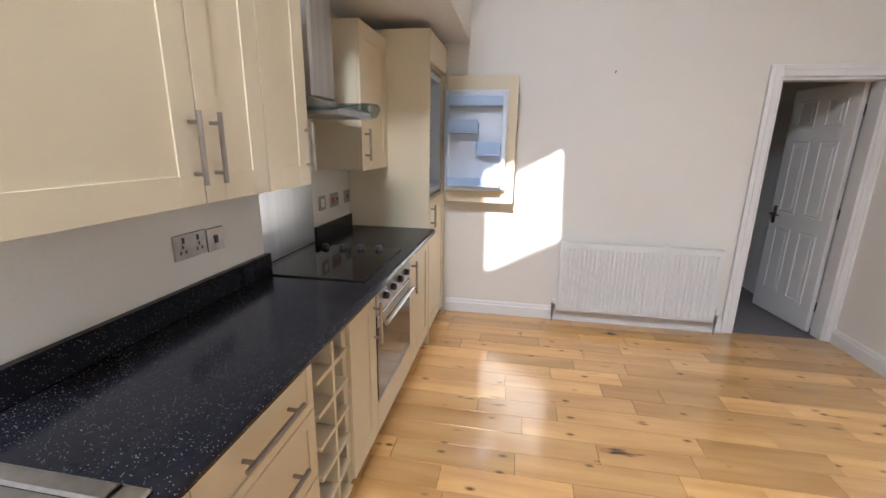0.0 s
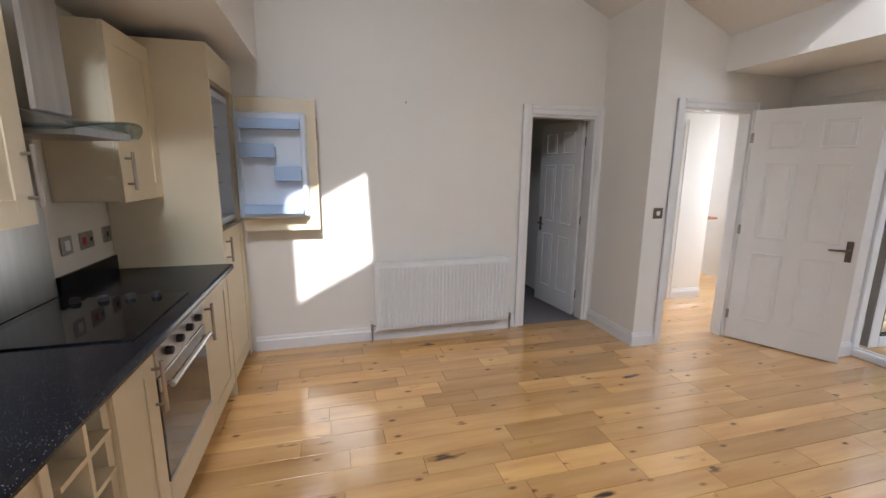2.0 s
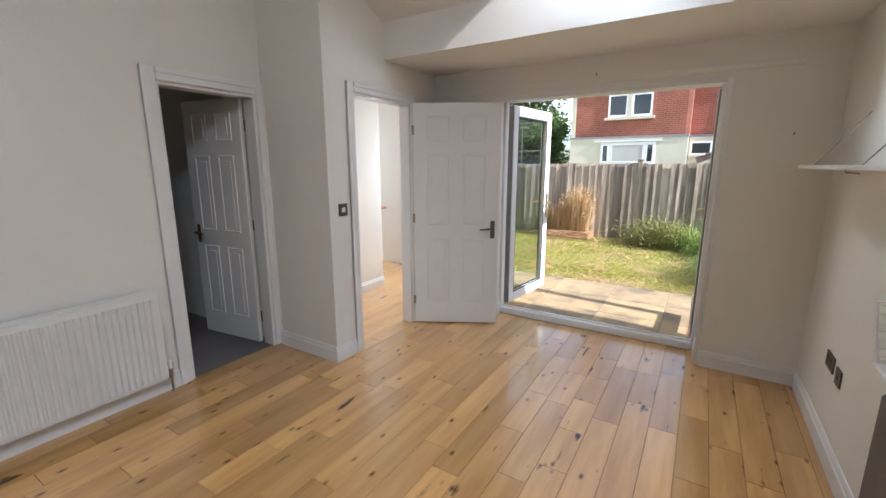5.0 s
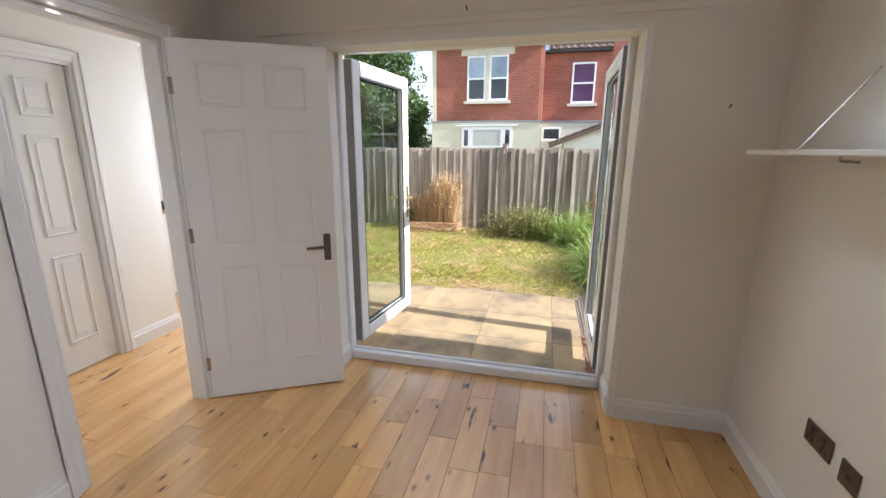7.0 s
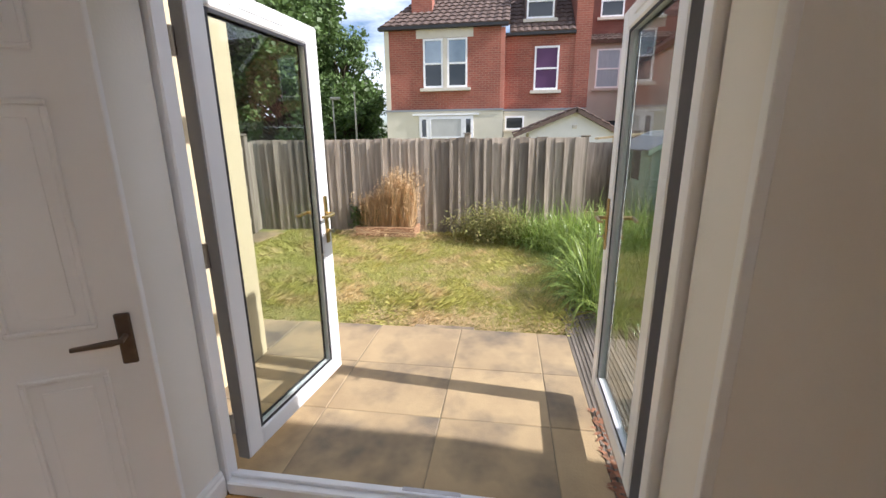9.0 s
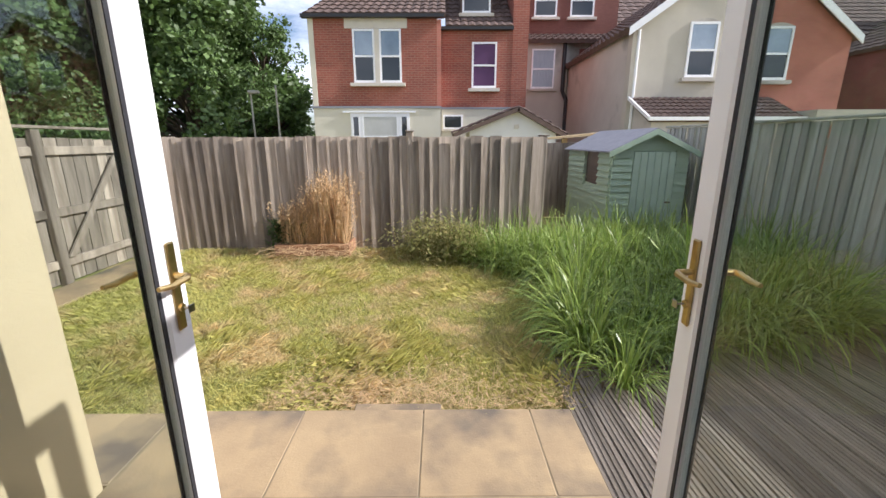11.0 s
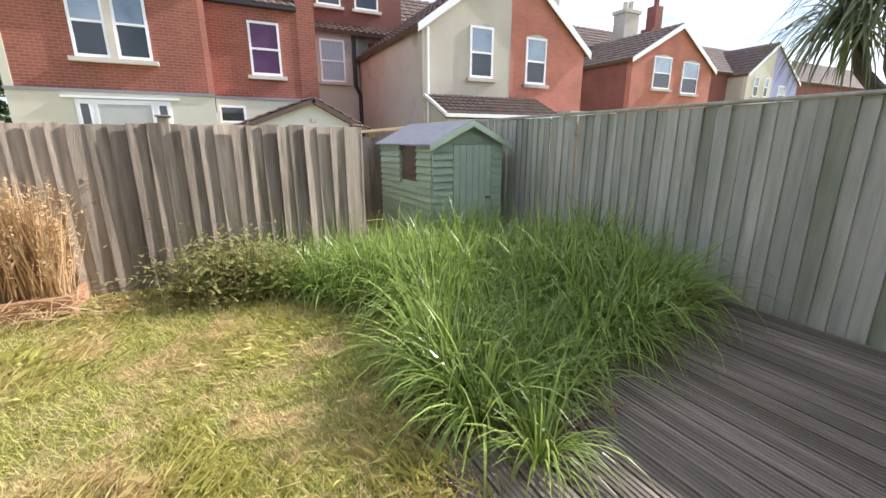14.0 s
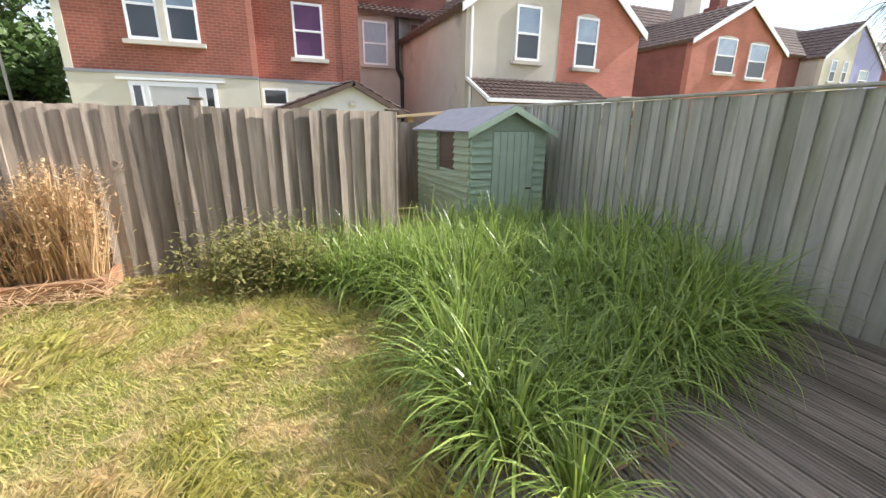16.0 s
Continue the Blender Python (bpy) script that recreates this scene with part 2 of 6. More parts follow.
BLACKPIPE = mat("black_pipe", (0.02, 0.02, 0.022), None, 4, 0.5)
BARK = mat("bark", (0.10, 0.075, 0.05), (0.06, 0.045, 0.03), 9, 0.95, 0.6, 40)
LEAF = mat("tree_leaf", (0.085, 0.145, 0.042), (0.135, 0.20, 0.058), 1.2, 0.5, rand=0.45, island=True, trans=0.25)
BLADE = mat("grass_blade", (0.57, 0.51, 0.16), (0.41, 0.435, 0.11), 2.4, 0.65, rand=0.26, island=True, c3=(0.66, 0.52, 0.26), s3=2.4, fac3=(0.46, 0.64), trans=0.40, shift=False)
IRIS = mat("strap_leaf", (0.095, 0.185, 0.024), (0.50, 0.60, 0.15), 2.2, 0.34, rand=0.40, island=True, trans=0.30)
STRAW = mat("dry_straw", (0.70, 0.52, 0.30), (0.56, 0.38, 0.20), 5, 0.85, rand=0.25, island=True, trans=0.25)
TIMBER = mat("planter_timber", (0.46, 0.25, 0.14), (0.36, 0.19, 0.10), 5, 0.8, 0.3, 50, stretch=(4, 0.5, 4), rand=0.12)
NEWPINE = mat("new_pine", (0.62, 0.47, 0.26), None, 5, 0.75)
CONCRETE = mat("pale_concrete", (0.42, 0.40, 0.36), (0.35, 0.33, 0.29), 5, 0.9, 0.3, 60)


# ---- mesh helpers ----
class Geo:
    """Collects verts and faces; m is the pose at which the next shapes are added."""

    def __init__(self):
        self.v, self.f, self.m = [], [], Matrix.Identity(4)

    def add(self, vs, fs):
        k = len(self.v)
        self.v += [tuple(self.m @ Vector(p)) for p in vs]
        self.f += [tuple(i + k for i in q) for q in fs]
        return self

    def box(self, x0, y0, z0, x1, y1, z1, c=0.0):
        if not c:
            vs = [(x, y, z) for z in (z0, z1) for y in (y0, y1) for x in (x0, x1)]
            return self.add(vs, [(0, 2, 3, 1), (4, 5, 7, 6), (0, 1, 5, 4), (2, 6, 7, 3), (0, 4, 6, 2), (1, 3, 7, 5)])
        c = min(c, abs(x1 - x0) * 0.45, abs(y1 - y0) * 0.45, abs(z1 - z0) * 0.45)
        vs, ix = [], {}
        for sx in (0, 1):
            for sy in (0, 1):
                for sz in (0, 1):
                    o = ((x0, x1)[sx], (y0, y1)[sy], (z0, z1)[sz])
                    i = (o[0] + (c, -c)[sx], o[1] + (c, -c)[sy], o[2] + (c, -c)[sz])
                    for k in range(3):
                        ix[sx, sy, sz, k] = len(vs)
                        vs.append(tuple(o[j] if j == k else i[j] for j in range(3)))
        fs = []
        for s in (0, 1):
            fs.append([ix[s, a, b, 0] for a, b in ((0, 0), (1, 0), (1, 1), (0, 1))])
            fs.append([ix[a, s, b, 1] for a, b in ((0, 0), (1, 0), (1, 1), (0, 1))])
            fs.append([ix[a, b, s, 2] for a, b in ((0, 0), (1, 0), (1, 1), (0, 1))])
            for r in (0, 1):
                fs.append([ix[s, r, 0, 0], ix[s, r, 1, 0], ix[s, r, 1, 1], ix[s, r, 0, 1]])
                fs.append([ix[s, 0, r, 0], ix[s, 1, r, 0], ix[s, 1, r, 2], ix[s, 0, r, 2]])
                fs.append([ix[0, s, r, 1], ix[1, s, r, 1], ix[1, s, r, 2], ix[0, s, r, 2]])
                for q in (0, 1):
                    fs.append([ix[s, r, q, k] for k in range(3)])
        return self.add(vs, fs)

    def prism(self, poly, axis, a, b):
        """A polygon of pairs swept along an axis (0, 1 or 2) from a to b."""
        def at(p, t):
            q = list(p)
            q.insert(axis, t)
            return tuple(q)
        n = len(poly)
        vs = [at(p, a) for p in poly] + [at(p, b) for p in poly]
        return self.add(vs, [tuple(range(n)), tuple(range(2 * n - 1, n - 1, -1))] + [(i, (i + 1) % n, n + (i + 1) % n, n + i) for i in range(n)])

    def tube(self, pts, radii, seg=8, cap=True):
        pts = [Vector(p) for p in pts]
        radii = radii if isinstance(radii, (list, tuple)) else [radii] * len(pts)
        vs, fs = [], []
        for i, p in enumerate(pts):
            d = (pts[min(i + 1, len(pts) - 1)] - pts[max(i - 1, 0)]).normalized()
            u = d.cross(Vector((0.31, 0.17, 0.94)) if abs(d.z) < 0.9 else Vector((1, 0, 0))).normalized()
            w = d.cross(u)
            vs += [tuple(p + radii[i] * (math.cos(t) * u + math.sin(t) * w)) for t in (2 * math.pi * k / seg for k in range(seg))]
        for i in range(len(pts) - 1):
            fs += [(i * seg + k, i * seg + (k + 1) % seg, (i + 1) * seg + (k + 1) % seg, (i + 1) * seg + k) for k in range(seg)]
        if cap:
            fs += [tuple(range(seg)), tuple(range((len(pts) - 1) * seg, len(pts) * seg))]
        return self.add(vs, fs)

    def mesh(self, name, material, smooth=False, fix=True):
        me = bpy.data.meshes.new(name)
        me.from_pydata(self.v, [], self.f)
        if fix:
            bm = bmesh.new()
            bm.from_mesh(me)
            bmesh.ops.recalc_face_normals(bm, faces=bm.faces)
            bm.to_mesh(me)
            bm.free()
        if smooth:
            me.shade_smooth()
        me.materials.append(material)
        return me


def part(name, geo, material, parent=None, label="", smooth=False, fix=True):
    ob = new(name, geo.mesh(name, material, smooth, fix))
    if parent is not None:
        ob.parent = parent
    if label:
        ob["label"] = label
    return ob


def box(*a):
    return Geo().box(*a)


def thing(name, label, category, at=(0, 0, 0), rz=0.0, group="", kind=""):
    ob = new(name)
    ob.empty_display_size = 0.1
    ob.matrix_world = pose(*at, 0, 0, rz)
    return tagged(ob, label, category, group, kind)


def setting(name, geo, material, label, category, parent=None):
    return tagged(part(name, geo, material, parent), label, category, "", "structure")


# ---- the large structure ----
NY, PX, PY, EX, SY, WX = 3.545, 2.715, 2.88, 4.10, -0.02, -1.0
SLOPE = 0.42


def vault(x):
    return 2.55 + SLOPE * (3.36 - x)


def wall_with_hole(x0, x1, y0, y1, z1, a0, a1, h0, h1, along="x", z0=0.0):
    """A wall box with one opening a0..a1 along its length, from h0 to h1 in height."""
    g = Geo()
    for u0, u1, w0, w1 in ((None, a0, z0, z1), (a1, None, z0, z1), (a0, a1, h1, z1), (a0, a1, z0, h0)):
        if w1 - w0 < 1e-6:
            continue
        if along == "x":
            g.box(x0 if u0 is None else u0, y0, w0, x1 if u1 is None else u1, y1, w1)
        else:
            g.box(x0, y0 if u0 is None else u0, w0, x1, y1 if u1 is None else u1, w1)
    return g


setting("wall_north", wall_with_hole(-1.15, PX + 0.10, NY, NY + 0.12, 4.6, 1.985, 2.66, 0.0, 1.975), WALL, "off-white painted plaster wall with a doorway", "wall")
setting("wall_projection_side", box(PX, PY + 0.1, 0, PX + 0.1, NY, 4.2), WALL, "off-white painted plaster return wall", "wall")
setting("wall_projection_front", wall_with_hole(PX, 4.10, PY, PY + 0.1, 4.2, 2.985, 3.69, 0.0, 1.99), WALL, "off-white painted plaster wall with a doorway", "wall")
setting("wall_east", wall_with_hole(EX, 4.36, SY - 0.12, 2.98, 3.0, 0.57, 2.29, 0.0, 2.035, "y"), WALL, "off-white painted wall round the garden doors", "wall")
setting("wall_east_outside", wall_with_hole(4.362, 4.46, -3.0, 2.85, 3.0, 0.54, 2.335, 0.0, 2.10, "y", -0.1), RENDER_CREAM, "cream rendered outside wall of the house", "wall")
setting("wall_south", box(1.9, SY - 0.12, 0, EX, SY, 3.4), WALL, "off-white painted plaster wall", "wall")
setting("wall_south_return", box(1.9, -2.75, 0, 2.02, SY - 0.12, 3.4), WALL, "off-white painted plaster wall", "wall")
setting("wall_south_end", box(-1.15, -2.75, 0, 1.9, -2.63, 4.6), WALL, "off-white painted plaster wall", "wall")
setting("wall_west_boxing", box(WX + 0.001, -1.0, 0.901, -0.92, 1.655, 1.304), WALL, "off-white boxed-out wall behind the worktop", "wall")
setting("wall_west", box(-1.12, -2.63, 0, WX, NY, 4.6), WALL, "off-white painted plaster wall behind the units", "wall")


def slope_slab(g, corners, th=0.12):
    """A ceiling piece over corners given in plan."""
    lo = [(x, y, vault(x)) for x, y in corners]
    n = len(lo)
    g.add(lo + [(x, y, z + th) for x, y, z in lo], [tuple(range(n)), tuple(range(2 * n - 1, n - 1, -1))] + [(i, (i + 1) % n, n + (i + 1) % n, n + i) for i in range(n)])


SUN_GAP = ((0.18, 0.06), (0.09, -1.20), (-0.61, -2.08), (-0.49, -0.80))  # unseen opening added over the kitchen, in plan, traced back from the sun patch
SK = (3.06, 3.36, 0.25, 1.93)  # skylight: x0, x1, y0, y1
g = Geo()
slope_slab(g, [(-1.12, 0.2), (3.06, 0.2), (3.06, NY), (-1.12, NY)])
out = ((3.06, 0.2), (3.06, -2.7), (-1.12, -2.7), (-1.12, 0.2))
for i in range(4):
    slope_slab(g, [out[i], out[(i + 1) % 4], SUN_GAP[(i + 1) % 4], SUN_GAP[i]])
slope_slab(g, [(3.06, SK[3]), (3.36, SK[3]), (3.36, NY), (3.06, NY)])
slope_slab(g, [(3.06, -0.2), (3.36, -0.2), (3.36, SK[2]), (3.06, SK[2])])
setting("ceiling", g, CEIL, "white vaulted plaster ceiling with a skylight and an added unseen opening", "ceiling")
setting("ceiling_low", Geo().box(3.44, -0.14, 2.28, 4.36, 2.98, 2.40), CEIL, "white flat plaster ceiling by the garden doors", "ceiling")
setting("ceiling_bulkhead", Geo().box(3.36, -0.14, 2.28, 3.44, 2.98, 2.95), CEIL, "white plaster bulkhead under the skylight", "ceiling")
setting("ceiling_soffit", Geo().prism([(WX, 2.255), (-0.24, 2.255), (-0.24, vault(-0.24) + 0.02), (-0.34, vault(-0.34) + 0.02), (-0.34, 2.35), (WX, 2.35)], 1, 1.85, NY), CEIL, "white boxed soffit above the kitchen units", "ceiling")
g = Geo()
for x0, x1, y0, y1 in ((2.98, 3.057, 0.17, 2.01), (3.057, 3.36, 1.933, 2.01), (3.057, 3.36, 0.17, 0.247)):
    g.prism([(x0, vault(x0) + 0.005), (x1, vault(x1) + 0.005), (x1, vault(x1) + 0.32), (x0, vault(x0) + 0.32)], 1, y0, y1)
setting("skylight_shaft", g, CEIL, "white plastered skylight shaft", "ceiling")
sk = thing("window_skylight", "white framed roof window in the sloping ceiling", "window", kind="structure")
g = Geo()
for y0, y1 in ((0.25, 0.31), (1.87, 1.93)):
    g.prism([(3.06, vault(3.06) + 0.322), (3.36, vault(3.36) + 0.322), (3.36, vault(3.36) + 0.38), (3.06, vault(3.06) + 0.38)], 1, y0, y1)
part("window_frame", g, UPVC, sk)

# rooms beyond the doorways
# small unseen gap in the west wall, added to let some sky light in
setting("wall_dark_room", Geo().box(0.3, 6.0, 0, 2.82, 6.1, 2.4).box(0.3, NY + 0.12, 0, 0.4, 4.4, 2.4).box(0.3, 4.62, 0, 0.4, 6.0, 2.4).box(0.3, 4.4, 0, 0.4, 4.62, 1.6).box(0.3, 4.4, 1.8, 0.4, 4.62, 2.4).box(PX, NY + 0.12, 0, PX + 0.1, 6.0, 2.4), WALL, "dim painted walls of the next room", "wall")
setting("ceiling_dark_room", box(0.3, NY + 0.12, 2.4, 2.82, 6.1, 2.5), CEIL, "ceiling of the next room", "ceiling")
setting("floor_carpet", box(0.3, NY + 0.03, -0.05, PX, 6.1, -0.002), CARPET, "grey carpet in the next room", "floor")
setting("wall_hall_north", wall_with_hole(PX + 0.1, 4.50, 3.92, 4.02, 2.6, 3.30, 4.02, 0, 1.98), WALL, "white hall wall with a doorway", "wall")
# opening out of view, added for the side fill lamp
setting("wall_hall_east", wall_with_hole(5.53, 5.65, 2.98, 6.1, 2.45, 3.15, 3.75, 0.95, 2.05, "y"), WALL, "white hall wall with an added unseen opening", "wall")
setting("wall_hall_outside", Geo().box(4.46, 2.85, -0.1, 5.65, 2.978, 2.9, 0.02), CREAM_OUT, "cream rendered outside wall of the hall", "wall")
# this opening is also unseen, added for the far fill lamp
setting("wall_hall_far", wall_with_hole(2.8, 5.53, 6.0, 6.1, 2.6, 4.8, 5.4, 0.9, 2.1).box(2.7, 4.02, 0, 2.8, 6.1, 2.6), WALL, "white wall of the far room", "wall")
setting("ceiling_hall", box(PX + 0.1, 2.98, 2.45, 5.65, 6.1, 2.6), CEIL, "white hall ceiling", "ceiling")


def skirting(name, x0, y0, x1, y1, nx, ny):
    """A moulded board along a wall; (nx, ny) points into the room."""
    g = Geo()
    d = Vector((x1 - x0, y1 - y0, 0))
    prof = [(0, 0), (0.018, 0), (0.018, 0.085), (0.012, 0.095), (0.012, 0.105), (0.006, 0.12), (0, 0.12)]
    vs = [(x0 + nx * a, y0 + ny * a, b) for a, b in prof] + [(x1 + nx * a, y1 + ny * a, b) for a, b in prof]
    n = len(prof)
    g.add(vs, [tuple(range(n)), tuple(range(2 * n - 1, n - 1, -1))] + [(i, (i + 1) % n, n + (i + 1) % n, n + i) for i in range(n)])
    return setting(name, g, TRIM, "white moulded skirting board", "skirting board")


skirting("baseboard_north", -0.40, NY, 1.904, NY, 0, -1)
skirting("baseboard_return", PX, PY + 0.001, PX, NY - 0.02, -1, 0)
skirting("baseboard_front", PX - 0.018, PY, 2.915, PY, 0, -1)
skirting("baseboard_front_east", 3.76, PY, EX, PY, 0, -1)
skirting("baseboard_east", EX, SY, EX, 0.547, -1, 0)
skirting("baseboard_east_north", EX, 2.293, EX, PY, -1, 0)
skirting("baseboard_reveal", EX + 0.031, 0.57, 4.36, 0.57, 0, 1)
skirting("baseboard_reveal_north", EX + 0.031, 2.29, 4.36, 2.29, 0, -1)
skirting("baseboard_south", 1.9, SY, EX - 0.018, SY, 0, 1)
skirting("baseboard_hall", 4.09, 3.92, 4.50, 3.92, 0, -1)


def architrave(name, x0, x1, y, z1, ny, depth, w=0.07):
    """Door lining and moulded surround of an opening in a wall that faces ny."""
    th = thing(name, "white painted door surround", "door frame", kind="structure")
    g = Geo()
    for s in (-1, 1):
        e = x0 if s < 0 else x1
        g.box(min(e, e + s * w), min(y, y + ny * 0.018), 0, max(e, e + s * w), max(y, y + ny * 0.018), z1 + w, 0.005)
        g.box(min(e + s * w * 0.55, e + s * w), min(y, y + ny * 0.026), 0, max(e + s * w * 0.55, e + s * w), max(y, y + ny * 0.026), z1 + w, 0.004)
    g.box(x0, min(y, y + ny * 0.018), z1, x1, max(y, y + ny * 0.018), z1 + w, 0.005)
    g.box(x0, min(y, y + ny * 0.026), z1 + w * 0.55, x1, max(y, y + ny * 0.026), z1 + w, 0.004)
    part("surround", g, TRIM, th)
    g = Geo()
    yb = y - ny * depth
    g.box(x0, min(y, yb), 0, x0 + 0.02, max(y, yb), z1).box(x1 - 0.02, min(y, yb), 0, x1, max(y, yb), z1).box(x0 + 0.02, min(y, yb), z1 - 0.02, x1 - 0.02, max(y, yb), z1)
    part("lining", g, TRIM, th)
    return th


architrave("trim_door_north", 1.985, 2.66, NY, 1.978, -1, 0.12, 0.08)
architrave("trim_door_hall", 2.985, 3.69, PY, 1.99, -1, 0.10, 0.068)
architrave("trim_door_far", 3.30, 4.02, 3.92, 1.98, -1, 0.10, 0.068)


def panel_door(name, label, w, h, at, rz, handle_metal, hinge_metal):
    """A six-panel moulded door; local x runs from the hinge."""
    d = thing(name, label, "door", at, rz, kind="structure")
    part("slab", box(0, -0.018, 0, w, 0.018, h, 0.003), TRIM, d)
    st = 0.105 * w / 0.7
    cw = (w - 3 * st) / 2
    rows = ((0.20, 0.80), (0.93, 1.55), (1.66, 1.88))
    for k in range(2):
        xa = st + k * (cw + st)
        for za, zb in rows:
            za, zb = za * h / 1.98, zb * h / 1.98
            g = Geo()
            for s in (-1, 1):
                for q0, q1, r0, r1 in ((xa, xa + cw, za, za + 0.016), (xa, xa + cw, zb - 0.016, zb), (xa, xa + 0.016, za + 0.016, zb - 0.016), (xa + cw - 0.016, xa + cw, za + 0.016, zb - 0.016)):
                    g.box(q0, min(s * 0.018, s * 0.026), r0, q1, max(s * 0.018, s * 0.026), r1, 0.004)
                g.box(xa + 0.045, min(s * 0.018, s * 0.022), za + 0.045, xa + cw - 0.045, max(s * 0.018, s * 0.022), zb - 0.045, 0.004)
            part("panel", g, TRIM, d)
    for s in (-1, 1):
        g = Geo().box(w - 0.075, min(s * 0.018, s * 0.027), 0.81, w - 0.035, max(s * 0.018, s * 0.027), 0.97, 0.004)
        g.tube([(w - 0.055, s * 0.02, 0.90), (w - 0.055, s * 0.065, 0.90), (w - 0.075, s * 0.07, 0.90), (w - 0.17, s * 0.068, 0.895)], [0.009, 0.009, 0.01, 0.007])
        part("handle", g, handle_metal, d, "dark lever handle on a square plate")
    for z in (0.22, 0.99, 1.76):
        part("hinge", Geo().tube([(-0.004, -0.02, z - 0.04), (-0.004, -0.02, z + 0.04)], 0.007).box(0, -0.021, z - 0.04, 0.012, -0.0185, z + 0.04), hinge_metal, d)
    return d


panel_door("door_1", "white six-panel door open into a dim carpeted room", 0.66, 1.965, (2.632, NY + 0.145, 0.008), 97, DARKMETAL, DARKMETAL)
panel_door("door_2", "white six-panel door standing open into the kitchen", 0.765, 1.985, (3.700, PY - 0.025, 0.01), -61, DARKMETAL, CHROME)
panel_door("door_3", "white panelled door shut at the back of the hall", 0.67, 1.95, (3.995, 3.97, 0.008), 180, DARKMETAL, DARKMETAL)


# ---- garden doors ----
fr = thing("garden_door_frame", "white plastic frame of the open garden doors", "door frame", kind="structure")
DY0, DY1, DX0, DX1, DZ = 0.545, 2.33, 4.375, 4.445, 2.095
part("jamb", box(DX0, DY0, 0.0, DX1, DY0 + 0.06, DZ, 0.006), UPVC, fr)
part("jamb", box(DX0, DY1 - 0.06, 0.0, DX1, DY1, DZ, 0.006), UPVC, fr)
part("head", box(DX0, DY0 + 0.06, DZ - 0.06, DX1, DY1 - 0.06, DZ, 0.006), UPVC, fr)
part("threshold", Geo().box(DX0 - 0.015, DY0 + 0.06, 0.0, DX1, DY1 - 0.06, 0.062, 0.006).box(DX0 + 0.02, DY0 + 0.06, 0.06, DX0 + 0.035, DY1 - 0.06, 0.078, 0.003), UPVC, fr)
part("lock_keep", Geo().box(DX0 + 0.036, 1.28, 0.0625, DX0 + 0.062, 1.52, 0.07), CHROME, fr, "metal lock keeps set in the threshold")


gt = Geo().box(EX - 0.006, 0.548, 0.0, EX + 0.03, 0.580, 2.042, 0.003).box(EX - 0.006, 2.262, 0.0, EX + 0.03, 2.292, 2.042, 0.003).box(EX - 0.006, 0.580, 2.008, EX + 0.03, 2.262, 2.042, 0.003)
setting("trim_garden_opening", gt, TRIM, "narrow white bead round the garden door opening", "trim")

SEALGREY = mat("grey_seal", (0.22, 0.21, 0.21), None, 5, 0.5)


